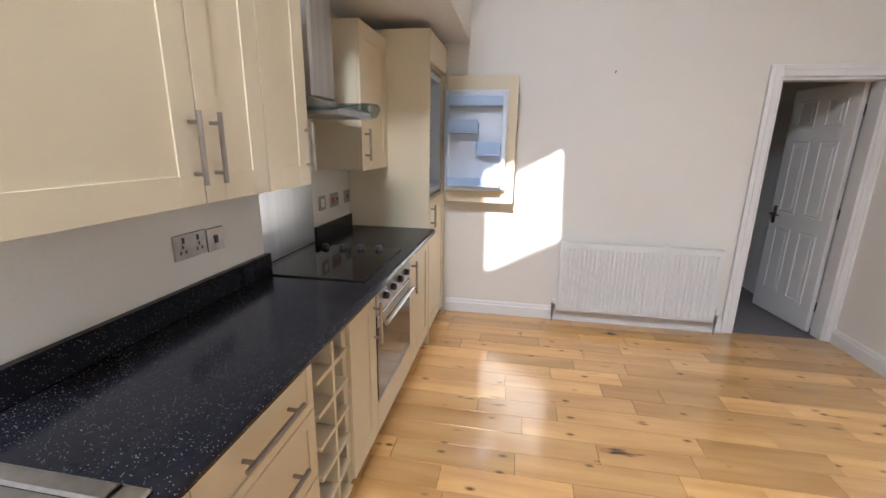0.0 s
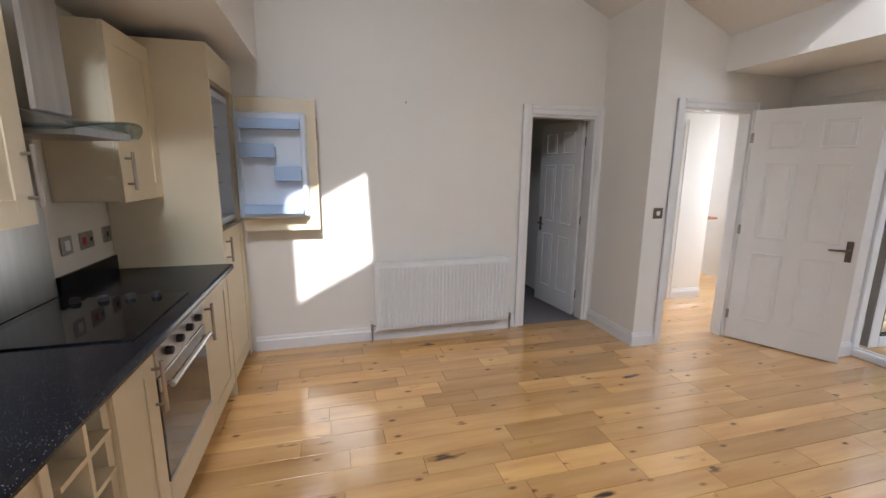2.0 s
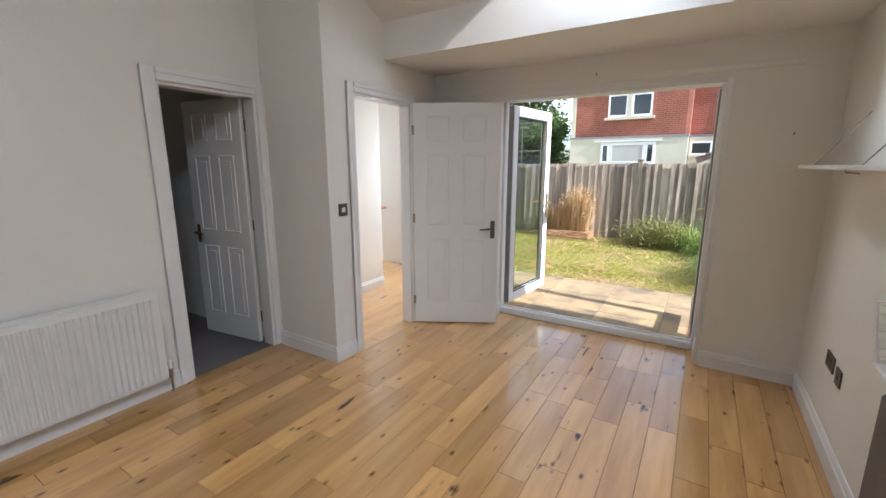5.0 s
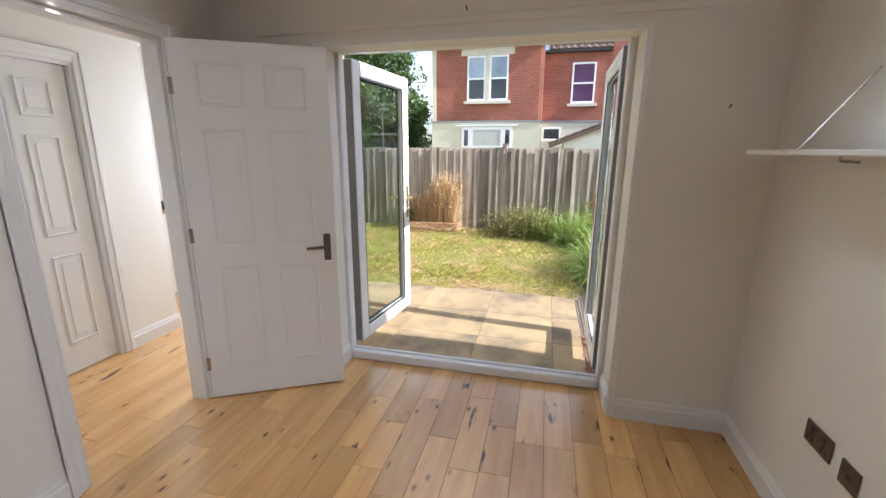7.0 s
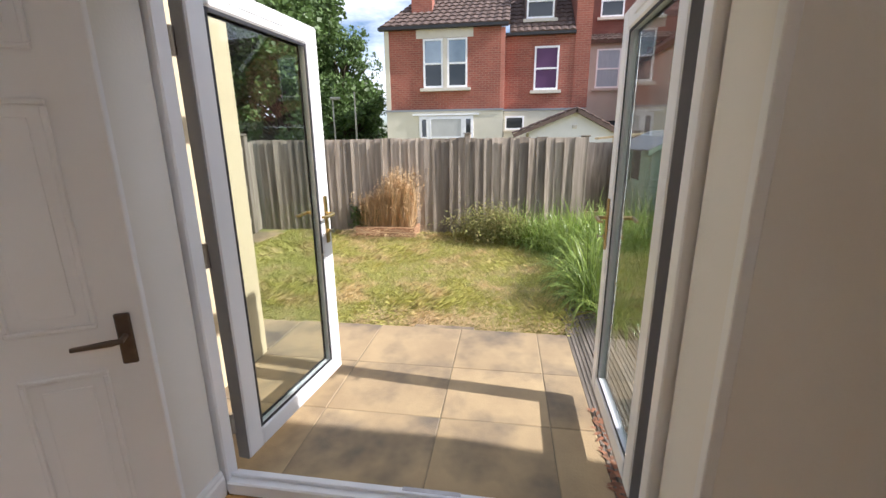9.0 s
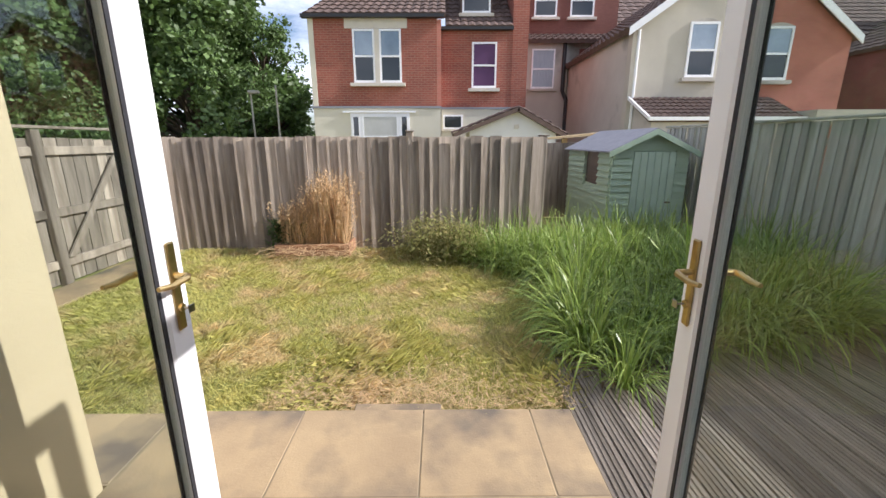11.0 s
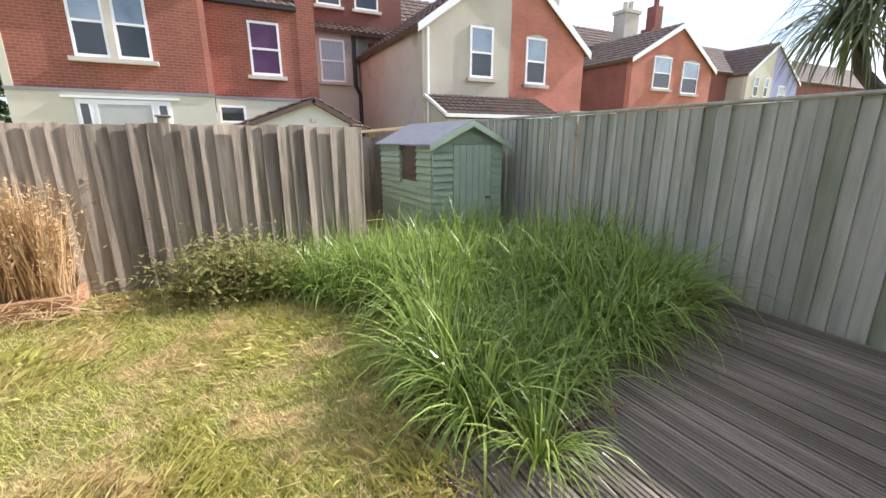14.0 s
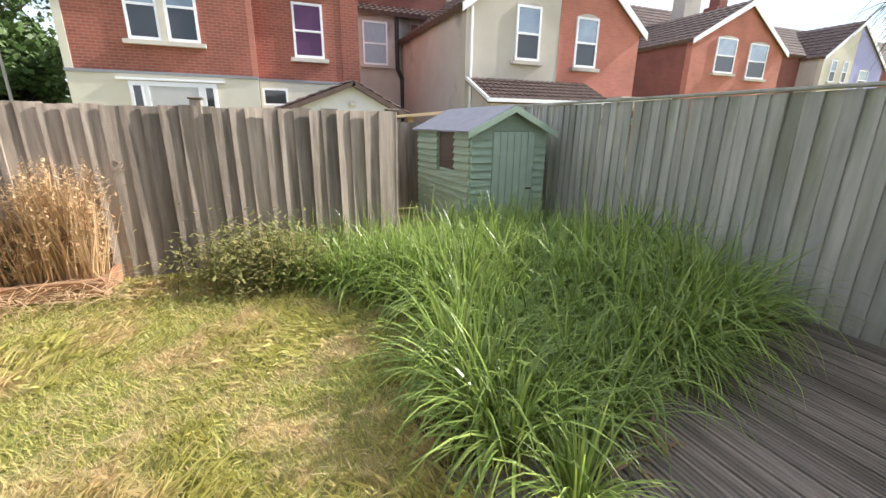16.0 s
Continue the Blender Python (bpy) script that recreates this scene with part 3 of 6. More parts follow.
def garden_leaf(name, label, w, hinge, rz, side, metal_out, metal_in):
    """A glazed plastic door leaf; local x runs from the hinge, side is the way to the inner face."""
    d = thing(name, label, "door", hinge, rz, kind="structure")
    z0, z1, t, s = 0.065, 2.03, 0.032, 0.095
    g = Geo()
    g.box(0, -t, z0, s, t, z1, 0.008).box(w - s, -t, z0, w, t, z1, 0.008)
    g.box(s, -t, z0, w - s, t, z0 + s, 0.008).box(s, -t, z1 - s, w - s, t, z1, 0.008)
    part("leaf_frame", g, UPVC, d)
    g = Geo()
    for q in (-1, 1):
        ya, yb = min(q * t, q * (t + 0.004)) - q * 0.012, max(q * t, q * (t + 0.004)) - q * 0.012
        for x0, x1, a, b in ((s, s + 0.014, z0 + s, z1 - s), (w - s - 0.014, w - s, z0 + s, z1 - s), (s + 0.014, w - s - 0.014, z0 + s, z0 + s + 0.014), (s + 0.014, w - s - 0.014, z1 - s - 0.014, z1 - s)):
            g.box(x0, ya, a, x1, yb, b)
    part("gasket", g, RUBBER, d, "black rubber glazing seal")
    pane = part("pane", box(s - 0.01, -0.004, z0 + s - 0.01, w - s + 0.01, 0.004, z1 - s + 0.01), GLASS, d, "clear glass pane")
    pane.visible_shadow = False
    part("edge_seal", Geo().box(w + 0.0005, -0.014, z0 + 0.02, w + 0.005, 0.010, z1 - 0.02), RUBBER, d, "dark lock strip along the edge")
    part("hinge_seal", Geo().box(-0.006, -t + 0.004, z0 + 0.005, -0.0005, t - 0.004, z1 - 0.005), SEALGREY, d, "grey seal along the hinge edge")
    part("vent", Geo().box(w * 0.25, side * t - 0.004, z1 - 0.06, w * 0.75, side * t + 0.006, z1 - 0.035, 0.003), UPVC, d, "slim trickle vent")
    for q, mt in ((side, metal_in), (-side, metal_out)):
        hz = 1.03
        g = Geo().box(w - 0.067, min(q * t, q * (t + 0.010)), hz - 0.14, w - 0.035, max(q * t, q * (t + 0.010)), hz + 0.13, 0.004)
        g.tube([(w - 0.051, q * t, hz + 0.03), (w - 0.051, q * (t + 0.05), hz + 0.03), (w - 0.065, q * (t + 0.058), hz + 0.03), (w - 0.12, q * (t + 0.056), hz + 0.024), (w - 0.165, q * (t + 0.05), hz + 0.028)], [0.010, 0.010, 0.010, 0.009, 0.007])
        g.tube([(w - 0.051, q * t, hz - 0.07), (w - 0.051, q * (t + 0.018), hz - 0.07)], 0.012)
        h = part("handle", g, mt, d, "worn brass lever handle on a long plate")
        if q == side:
            part("key", Geo().tube([(w - 0.051, q * (t + 0.018), hz - 0.07), (w - 0.051, q * (t + 0.045), hz - 0.07)], 0.003).box(w - 0.064, q * (t + 0.044) - 0.001, hz - 0.082, w - 0.038, q * (t + 0.044) + 0.002, hz - 0.058, 0.001), CHROME, h, "key in the lock")
    for z in (0.25, 1.02, 1.80):
        part("hinge", Geo().tube([(-0.012, -side * 0.03, z - 0.05), (-0.012, -side * 0.03, z + 0.05)], 0.011).box(-0.012, -side * 0.03 - 0.004, z - 0.045, 0.02, -side * 0.03 + 0.002, z + 0.045), CHROME, d)
    return d


garden_leaf("door_garden_left", "white plastic glazed garden door standing open outwards", 0.84, (4.50, 2.272, 0), -6.8, -1, BRASS, BRASS)
garden_leaf("door_garden_right", "white plastic glazed garden door swung wide open outwards", 0.84, (4.50, 0.590, 0), -1.2, 1, BRASS, BRASS)


# ---- kitchen units ----
FX = -0.41


def bar_handle(parent, p0, p1, out, r=0.0075, material=None):
    """A round bar on two posts; out is the way from the front."""
    p0, p1, out = Vector(p0), Vector(p1), Vector(out)
    d = (p1 - p0).normalized()
    g = Geo().tube([p0 + out * 0.034, p1 + out * 0.034], r, 10)
    for p in (p0 + d * 0.03, p1 - d * 0.03):
        g.tube([p, p + out * 0.034], r * 0.8, 8)
    return part("handle", g, material or CHROME, parent, "satin steel bar handle", smooth=False)


def shaker(parent, y0, y1, z0, z1, x, name="door", st=0.085):
    """A framed door front facing +x."""
    d = part(name, Geo().box(x, y0, z0, x + 0.012, y1, z1, 0.001), CREAM, parent)
    for kind, a, b, c, e in (("stile", y0, y0 + st, z0, z1), ("stile", y1 - st, y1, z0, z1), ("rail", y0 + st, y1 - st, z0, z0 + st), ("rail", y0 + st, y1 - st, z1 - st, z1)):
        part(kind, Geo().box(x + 0.0122, a, c, x + 0.0185, b, e, 0.0008), CREAM, d)
    return d


def carcass(name, label, y0, y1, z0, z1, x0, x1, group=""):
    th = thing(name, label, "cabinet", (0, 0, 0), 0, group)
    part("carcass", box(x0, y0 + 0.001, z0, x1, y1 - 0.001, z1, 0.002), CREAM, th)
    return th


def base_unit(label, y0, y1, doors, hy=None):
    th = carcass("base_cabinet", label, y0, y1, 0.10, 0.858, WX + 0.005, FX - 0.022, "base units")
    part("plinth", box(FX - 0.08, y0 + 0.001, 0.0, FX - 0.062, y1 - 0.001, 0.10), CREAM, th)
    for a, b, hand in doors:
        dr = shaker(th, a + 0.002, b - 0.002, 0.105, 0.848, FX - 0.0215)
        hy = b - 0.035 if hand > 0 else a + 0.035
        bar_handle(dr, (FX, hy, 0.60), (FX, hy, 0.80), (1, 0, 0))
    return th


base_unit("cream shaker sink base cabinet under the black worktop", -1.0, 0.10, [(-1.0, -0.45, 1), (-0.45, 0.10, -1)])
dr = carcass("drawer_cabinet", "cream drawer cabinet with long steel bar handles", 0.10, 1.09, 0.10, 0.858, WX + 0.005, FX - 0.022, "base units")
part("plinth", box(FX - 0.08, 0.101, 0.0, FX - 0.062, 1.089, 0.10), CREAM, dr)
for a, b in ((0.10, 0.59), (0.59, 1.09)):
    for z0, z1 in ((0.105, 0.40), (0.405, 0.655), (0.66, 0.848)):
        d = shaker(dr, a + 0.002, b - 0.002, z0, z1, FX - 0.0215, "drawer_front", 0.045 if z1 < 0.7 else 0.03)
        bar_handle(d, (FX, (a + b) / 2 - 0.13, (z0 + z1) / 2), (FX, (a + b) / 2 + 0.13, (z0 + z1) / 2), (1, 0, 0))
# open bottle rack
wr = thing("wine_rack", "cream open bottle rack built into the units", "wine rack", group="base units")
g = Geo().box(WX + 0.005, 1.091, 0.10, FX - 0.02, 1.109, 0.858).box(WX + 0.005, 1.351, 0.10, FX - 0.02, 1.385, 0.858).box(WX + 0.005, 1.109, 0.10, WX + 0.02, 1.351, 0.858)
part("case", g, CREAM, wr)
part("upright", box(WX + 0.02, 1.224, 0.118, FX, 1.240, 0.84), CREAM, wr)
for k in range(7):
    z = 0.10 + k * (0.742 / 6)
    part("shelf", Geo().box(WX + 0.02, 1.109, z, FX, 1.224, z + 0.016).box(WX + 0.02, 1.240, z, FX, 1.351, z + 0.016), CREAM, wr)
part("plinth", box(FX - 0.08, 1.091, 0.0, FX - 0.062, 1.385, 0.10), CREAM, wr)
base_unit("narrow cream shaker cabinet beside the oven", 1.387, 1.69, [(1.387, 1.69, 1)])
ov = thing("oven", "built-in steel electric oven with a dark glass door", "oven")
part("body", box(WX + 0.005, 1.692, 0.10, FX - 0.03, 2.292, 0.855), CREAM_IN, ov)
part("control_panel", box(FX - 0.03, 1.695, 0.715, FX + 0.002, 2.289, 0.845, 0.003), STEEL, ov, "brushed steel control strip")
part("glass_door", box(FX - 0.03, 1.695, 0.27, FX, 2.289, 0.71, 0.004), OVENGLASS, ov, "dark glass oven door")
part("door_trim", box(FX + 0.0005, 1.695, 0.655, FX + 0.006, 2.289, 0.71, 0.002), STEEL, ov)
part("door_trim", box(FX + 0.0005, 1.695, 0.27, FX + 0.004, 2.289, 0.285, 0.001), STEEL, ov)
bar_handle(ov, (FX, 1.73, 0.665), (FX, 2.255, 0.665), (1, 0, 0), 0.010, STEEL)
for k in range(4):
    part("knob", Geo().tube([(FX + 0.002, 1.80 + k * 0.125, 0.78), (FX + 0.024, 1.80 + k * 0.125, 0.78), (FX + 0.028, 1.80 + k * 0.125, 0.78)], [0.019, 0.017, 0.012], 16), DARKPLASTIC, ov, "dark round control knob")
part("lower_panel", box(FX - 0.03, 1.695, 0.105, FX - 0.002, 2.289, 0.262, 0.002), CREAM, ov)
part("plinth", box(FX - 0.08, 1.692, 0.0, FX - 0.062, 2.292, 0.10), CREAM, ov)
base_unit("cream shaker base cabinet between oven and tall unit", 2.294, 2.828, [(2.294, 2.828, -1)])

# worktop, upstand, hob
wt = thing("worktop", "glossy black speckled laminate worktop", "worktop")
g = Geo()
g.prism([(WX + 0.004, 0.86), (FX + 0.035, 0.86), (FX + 0.045, 0.868), (FX + 0.047, 0.88), (FX + 0.043, 0.893), (FX + 0.032, 0.90), (WX + 0.004, 0.90)], 1, -1.0, 2.828)
part("top", g, WORKTOP, wt)
part("upstand", box(-0.919, -1.0, 0.901, -0.892, 1.665, 0.992, 0.002), WORKTOP, wt)
part("upstand", box(WX + 0.004, 2.28, 0.901, WX + 0.022, 2.828, 0.985, 0.002), WORKTOP, wt)
hob = thing("hob", "black glass ceramic hob with round knobs", "hob")
part("glass_plate", box(-0.93, 1.62, 0.9005, -0.435, 2.20, 0.907, 0.002), BLACKGLASS, hob)
for k, (x, y) in enumerate(((-0.90, 2.29), (-0.80, 2.30), (-0.70, 2.31), (-0.60, 2.32))):
    part("knob", Geo().tube([(x + 0.05, y - 0.17, 0.907), (x + 0.05, y - 0.17, 0.925), (x + 0.05, y - 0.17, 0.93)], [0.021, 0.019, 0.014], 16), DARKPLASTIC, hob)
part_sink = thing("sink", "stainless steel inset sink with a rolled rim", "sink")
g = Geo()
for q in ((-0.90, -0.45, -0.88, 0.50), (-0.44, -0.45, -0.42, 0.50)):
    g.box(q[0] - 0.015, q[1], 0.9005, q[2] + 0.03, q[3], 0.912, 0.005)
g.box(-0.885, 0.46, 0.9005, -0.435, 0.50, 0.912, 0.005).box(-0.885, -0.45, 0.9005, -0.435, -0.41, 0.912, 0.005).box(-0.885, -0.41, 0.9005, -0.435, 0.46, 0.9035)
part("rim", g, STEEL, part_sink)
setting("splashback", box(WX + 0.002, 1.70, 0.905, WX + 0.008, 2.275, 1.60, 0.001), SPLASH, "brushed steel splashback behind the hob", "splashback")

# wall units and hood
wc = carcass("wall_cabinet", "cream shaker wall cabinet with steel bar handles", 0.48, 1.72, 1.305, 2.13, WX + 0.005, -0.722, "wall units")
for a, b, hand in ((0.48, 1.082, 1), (1.084, 1.404, -1), (1.406, 1.72, 1)):
    d = shaker(wc, a + 0.002, b - 0.002, 1.302, 2.13, -0.7215)
    hy = b - 0.035 if hand > 0 else a + 0.045
    bar_handle(d, (-0.70, hy, 1.36), (-0.70, hy, 1.56), (1, 0, 0))
wc2 = carcass("wall_cabinet", "cream shaker wall cabinet beside the tall unit", 2.345, 2.828, 1.325, 2.13, WX + 0.005, -0.722, "wall units")
d = shaker(wc2, 2.347, 2.828, 1.322, 2.13, -0.7215)
bar_handle(d, (-0.70, 2.39, 1.38), (-0.70, 2.39, 1.56), (1, 0, 0))
hood = thing("cooker_hood", "steel chimney cooker hood with a curved glass canopy", "cooker hood")
part("chimney", Geo().box(WX + 0.005, 1.89, 1.68, -0.755, 2.13, 2.253, 0.012), STEEL, hood)
part("body", Geo().prism([(WX + 0.005, 1.60), (-0.60, 1.60), (-0.60, 1.63), (-0.76, 1.682), (WX + 0.005, 1.682)], 1, 1.80, 2.22), STEEL, hood)
g = Geo()
n = 14
for i in range(n):
    a, b = -1 + 2 * i / n, -1 + 2 * (i + 1) / n
    ya, yb, za, zb = 2.01 + 0.285 * a, 2.01 + 0.285 * b, 1.655 - 0.045 * a * a, 1.655 - 0.045 * b * b
    xa, xb = -0.50 - 0.10 * a * a, -0.50 - 0.10 * b * b
    g.add([(WX + 0.02, ya, za), (xa, ya, za), (xb, yb, zb), (WX + 0.02, yb, zb), (WX + 0.02, ya, za + 0.006), (xa, ya, za + 0.006), (xb, yb, zb + 0.006), (WX + 0.02, yb, zb + 0.006)],
          [(0, 1, 2, 3), (7, 6, 5, 4), (1, 5, 6, 2)])
part("glass_canopy", g, glass("hood_glass", (0.62, 0.72, 0.74)), hood, "curved tinted glass canopy")

# tall fridge housing
tall = thing("fridge_housing", "cream tall cabinet with an integrated fridge standing open", "fridge cabinet")
part("side_panel", box(WX + 0.005, 2.83, 0.0, FX, 2.85, 2.19, 0.002), CREAM, tall)
part("side_panel", box(WX + 0.005, 3.44, 0.0, FX - 0.02, 3.545, 2.19, 0.002), CREAM, tall)
part("lower_body", box(WX + 0.005, 2.852, 0.10, FX - 0.03, 3.438, 1.10), CREAM_IN, tall)
part("upper_body", box(WX + 0.005, 2.852, 1.99, FX - 0.03, 3.438, 2.19), CREAM_IN, tall)
d = shaker(tall, 2.852, 3.438, 0.105, 1.095, FX - 0.0215)
bar_handle(d, (FX, 2.89, 0.90), (FX, 2.89, 1.06), (1, 0, 0))
part("top_flap", box(FX - 0.022, 2.852, 2.0, FX, 3.438, 2.19, 0.002), CREAM, tall)
part("plinth", box(FX - 0.08, 2.852, 0.0, FX - 0.062, 3.438, 0.10), CREAM, tall)
g = Geo().box(WX + 0.02, 2.856, 1.12, FX - 0.04, 2.90, 1.97).box(WX + 0.02, 3.395, 1.12, FX - 0.04, 3.435, 1.97).box(WX + 0.02, 2.90, 1.12, FX - 0.04, 3.395, 1.16).box(WX + 0.02, 2.90, 1.93, FX - 0.04, 3.395, 1.97).box(WX + 0.02, 2.90, 1.16, WX + 0.06, 3.395, 1.93)
part("fridge_liner", g, FRIDGE, tall, "pale blue-white fridge interior")
for z in (1.38, 1.58, 1.76):
    part("fridge_shelf", box(WX + 0.07, 2.905, z, FX - 0.10, 3.39, z + 0.008), glass("shelf_glass", (0.8, 0.88, 0.92)), tall)
fd = part("fridge_door", Geo().box(FX + 0.005, 3.345, 1.12, 0.085, 3.395, 1.885, 0.012).box(FX + 0.03, 3.33, 1.14, FX + 0.05, 3.345, 1.87, 0.004).box(0.045, 3.325, 1.14, 0.075, 3.345, 1.87, 0.004), FRIDGE, tall, "open white fridge door with racks")
for z, x0, x1, hgt in ((1.16, FX + 0.05, 0.045, 0.07), (1.40, -0.14, 0.045, 0.10), (1.56, FX + 0.05, -0.13, 0.10), (1.76, FX + 0.05, 0.045, 0.07)):
    part("door_rack", Geo().box(x0, 3.255, z, x1, 3.344, z + 0.01, 0.003).box(x0, 3.255, z + 0.01, x1, 3.261, z + hgt, 0.002).box(x0, 3.262, z + 0.01, x0 + 0.005, 3.344, z + hgt * 0.8).box(x1 - 0.005, 3.262, z + 0.01, x1, 3.344, z + hgt * 0.8), mat("rack_blue", (0.42, 0.56, 0.78), (0.38, 0.52, 0.74), 2, 0.25), fd, "translucent blue door rack")
part("decor_panel", box(FX + 0.02, 3.397, 1.02, 0.155, 3.417, 1.99, 0.002), CREAM, fd, "cream door panel")
bar_handle(fd, (0.156, 3.40, 1.70), (0.156, 3.40, 1.86), (0, 1, 0), 0.005)


def plate(name, label, p, sx, sy, normal, rockers, material=PLUG, group="sockets"):
    """A wall plate of width sx and height sy centred at p; rockers are (u, v, w, h) on its face."""
    n = Vector(normal)
    u = Vector((0, 0, 1)).cross(n)
    m = Matrix.Translation(p) @ Matrix((u, n, Vector((0, 0, 1)))).transposed().to_4x4()
    th = tagged(part(name, box(-sx / 2, 0.0, -sy / 2, sx / 2, 0.008, sy / 2, 0.002), material), label, "wall socket", group)
    th.matrix_world = m
    for a, b, w, h in rockers:
        part("insert", box(a - w / 2, 0.0082, b - h / 2, a + w / 2, 0.0105, b + h / 2, 0.001), DARKPLASTIC if w < 0.03 else TRIM, th)
    return th


DOUBLE = [(-0.033, 0.022, 0.012, 0.02), (0.033, 0.022, 0.012, 0.02)] + [(s * 0.037 + d, e, 0.007, 0.012) for s in (-1, 1) for d, e in ((-0.012, -0.018), (0.012, -0.018), (0, 0.0))]
plate("wall_socket", "brushed steel double wall socket", (-0.919, 1.232, 1.13), 0.146, 0.086, (1, 0, 0), DOUBLE)
plate("wall_socket", "brushed steel single switch plate", (-0.919, 1.355, 1.125), 0.086, 0.086, (1, 0, 0), [(0, 0, 0.02, 0.03)])
plate("wall_socket", "brushed steel single wall switch", (WX + 0.001, 2.40, 1.115), 0.088, 0.088, (1, 0, 0), [(0, 0, 0.04, 0.05)])
plate("cooker_switch", "steel cooker switch with a red rocker", (WX + 0.001, 2.575, 1.115), 0.12, 0.088, (1, 0, 0), [(0.035, 0, 0.02, 0.02)])
part("rocker", box(-0.045, 0.0082, -0.02, -0.015, 0.012, 0.02, 0.002), mat("red_rocker", (0.55, 0.04, 0.03), None, 4, 0.4), bpy.data.objects["cooker_switch"], "red rocker switch")
plate("wall_socket", "brushed steel single wall socket", (WX + 0.001, 2.78, 1.115), 0.088, 0.088, (1, 0, 0), [(0, 0, 0.02, 0.03)])
plate("light_switch", "dark metal light switch by the hall door", (2.84, PY, 1.15), 0.088, 0.088, (0, -1, 0), [(0, 0, 0.035, 0.035)], DARKMETAL)
plate("wall_socket", "dark steel double socket low on the wall", (3.43, SY, 0.46), 0.146, 0.086, (0, 1, 0), DOUBLE, DARKMETAL)
plate("wall_socket", "dark steel single plate beside the socket", (3.265, SY, 0.445), 0.086, 0.086, (0, 1, 0), [(0, 0, 0.02, 0.02)], DARKMETAL)
plate("blank_plate", "white blank plate above the skirting", (EX - 0.001, 0.25, 0.152), 0.10, 0.06, (-1, 0, 0), [], TRIM)
for i, (p, n) in enumerate((((0.863, NY, 2.02), (0, -1, 0)), ((EX, 0.20, 1.66), (-1, 0, 0)), ((EX, 1.42, 2.14), (-1, 0, 0)))):
    v = Vector(n)
    tagged(part("wall_hook", Geo().tube([p, Vector(p) + v * 0.02, Vector(p) + v * 0.024 + Vector((0, 0, 0.012))], 0.004), DARKMETAL), "small dark screw hook in the bare wall", "hook", "wall hooks")

setting("trim_curtain_batten", box(EX - 0.012, 0.187, 2.077, EX - 0.0005, 2.62, 2.115, 0.003), WALL, "painted-over curtain batten above the garden doors", "batten")

# radiator
rad = thing("radiator", "white steel panel radiator below the bare wall", "radiator")
RX0, RX1, RZ0, RZ1, RYF = 0.575, 1.80, 0.12, 0.70, 3.44
part("panel", Geo().box(RX0, RYF, RZ0, RX1, RYF + 0.02, RZ1, 0.004), RADWHITE, rad)
rib = Geo().prism([(-0.0125, RYF - 0.0002), (-0.0055, RYF - 0.014), (0.0055, RYF - 0.014), (0.0125, RYF - 0.0002)], 2, RZ0 + 0.03, RZ1 - 0.035).mesh("rib", RADWHITE)
x = RX0 + 0.042
while x < RX1 - 0.03:
    rb = new("rib", rib)
    rb.parent = rad
    rb.location = (x, 0, 0)
    x += 0.0335
part("top_grille", box(RX0, RYF + 0.001, RZ1, RX1, NY - 0.03, RZ1 + 0.012, 0.003), RADWHITE, rad)
part("side_panel", box(RX0, RYF + 0.021, RZ0 + 0.02, RX0 + 0.006, NY - 0.03, RZ1), RADWHITE, rad)
part("side_panel", box(RX1 - 0.006, RYF + 0.021, RZ0 + 0.02, RX1, NY - 0.03, RZ1), RADWHITE, rad)
part("bracket", Geo().box(0.75, RYF + 0.02, 0.2, 0.80, NY, 0.6).box(1.58, RYF + 0.02, 0.2, 1.63, NY, 0.6), RADWHITE, rad)
for x, s in ((RX0 - 0.03, -1), (RX1 + 0.035, 1)):
    g = Geo().tube([(x, 3.49, 0.0), (x, 3.49, 0.12)], 0.008).tube([(x, 3.49, 0.10), (x, 3.49, 0.17)], [0.013, 0.013], 10).tube([(x, 3.49, 0.145), (x - s * 0.045, 3.49, 0.145)], 0.010)
    part("valve", g, CHROME, rad, "chrome radiator valve")
    part("valve_cap", Geo().tube([(x, 3.49, 0.17), (x, 3.49, 0.215 if s > 0 else 0.20), (x, 3.49, 0.225 if s > 0 else 0.205)], [0.016, 0.015, 0.010], 12), TRIM, rad)

# shelf on the south wall
shf = thing("wall_shelf", "narrow white wall shelf held by thin wires", "shelf")
part("board", box(2.2, SY + 0.001, 1.452, 3.90, SY + 0.20, 1.472, 0.004), TRIM, shf)
for x in (3.55, 2.75):
    part("wire", Geo().tube([(x, SY + 0.185, 1.472), (x, SY + 0.004, 1.73)], 0.003), CHROME, shf, "thin support wire")
    part("bracket", Geo().tube([(x, SY + 0.06, 1.452), (x, SY + 0.06, 1.435), (x, SY + 0.004, 1.43)], 0.005), CHROME, shf)

# appliance and drying rack at the end of the south wall
ap = thing("undercounter_fridge", "dark under-counter appliance against the wall", "appliance")
part("body", box(1.92, SY + 0.01, 0.02, 2.17, 0.17, 0.86, 0.01), mat("dark_brown_metal", (0.06, 0.05, 0.045), (0.08, 0.065, 0.055), 4, 0.4), ap)
part("plinth", box(1.94, SY + 0.02, 0.0, 2.15, 0.15, 0.02), DARKPLASTIC, ap)
rk = thing("dish_rack", "white wire dish rack standing on the appliance", "dish rack")
part("rim", Geo().tube([(2.34, 0.0, 0.885), (2.34, 0.14, 0.885), (2.38, 0.155, 1.06), (2.38, 0.0, 1.08), (2.34, 0.0, 0.885)], 0.005), TRIM, rk)
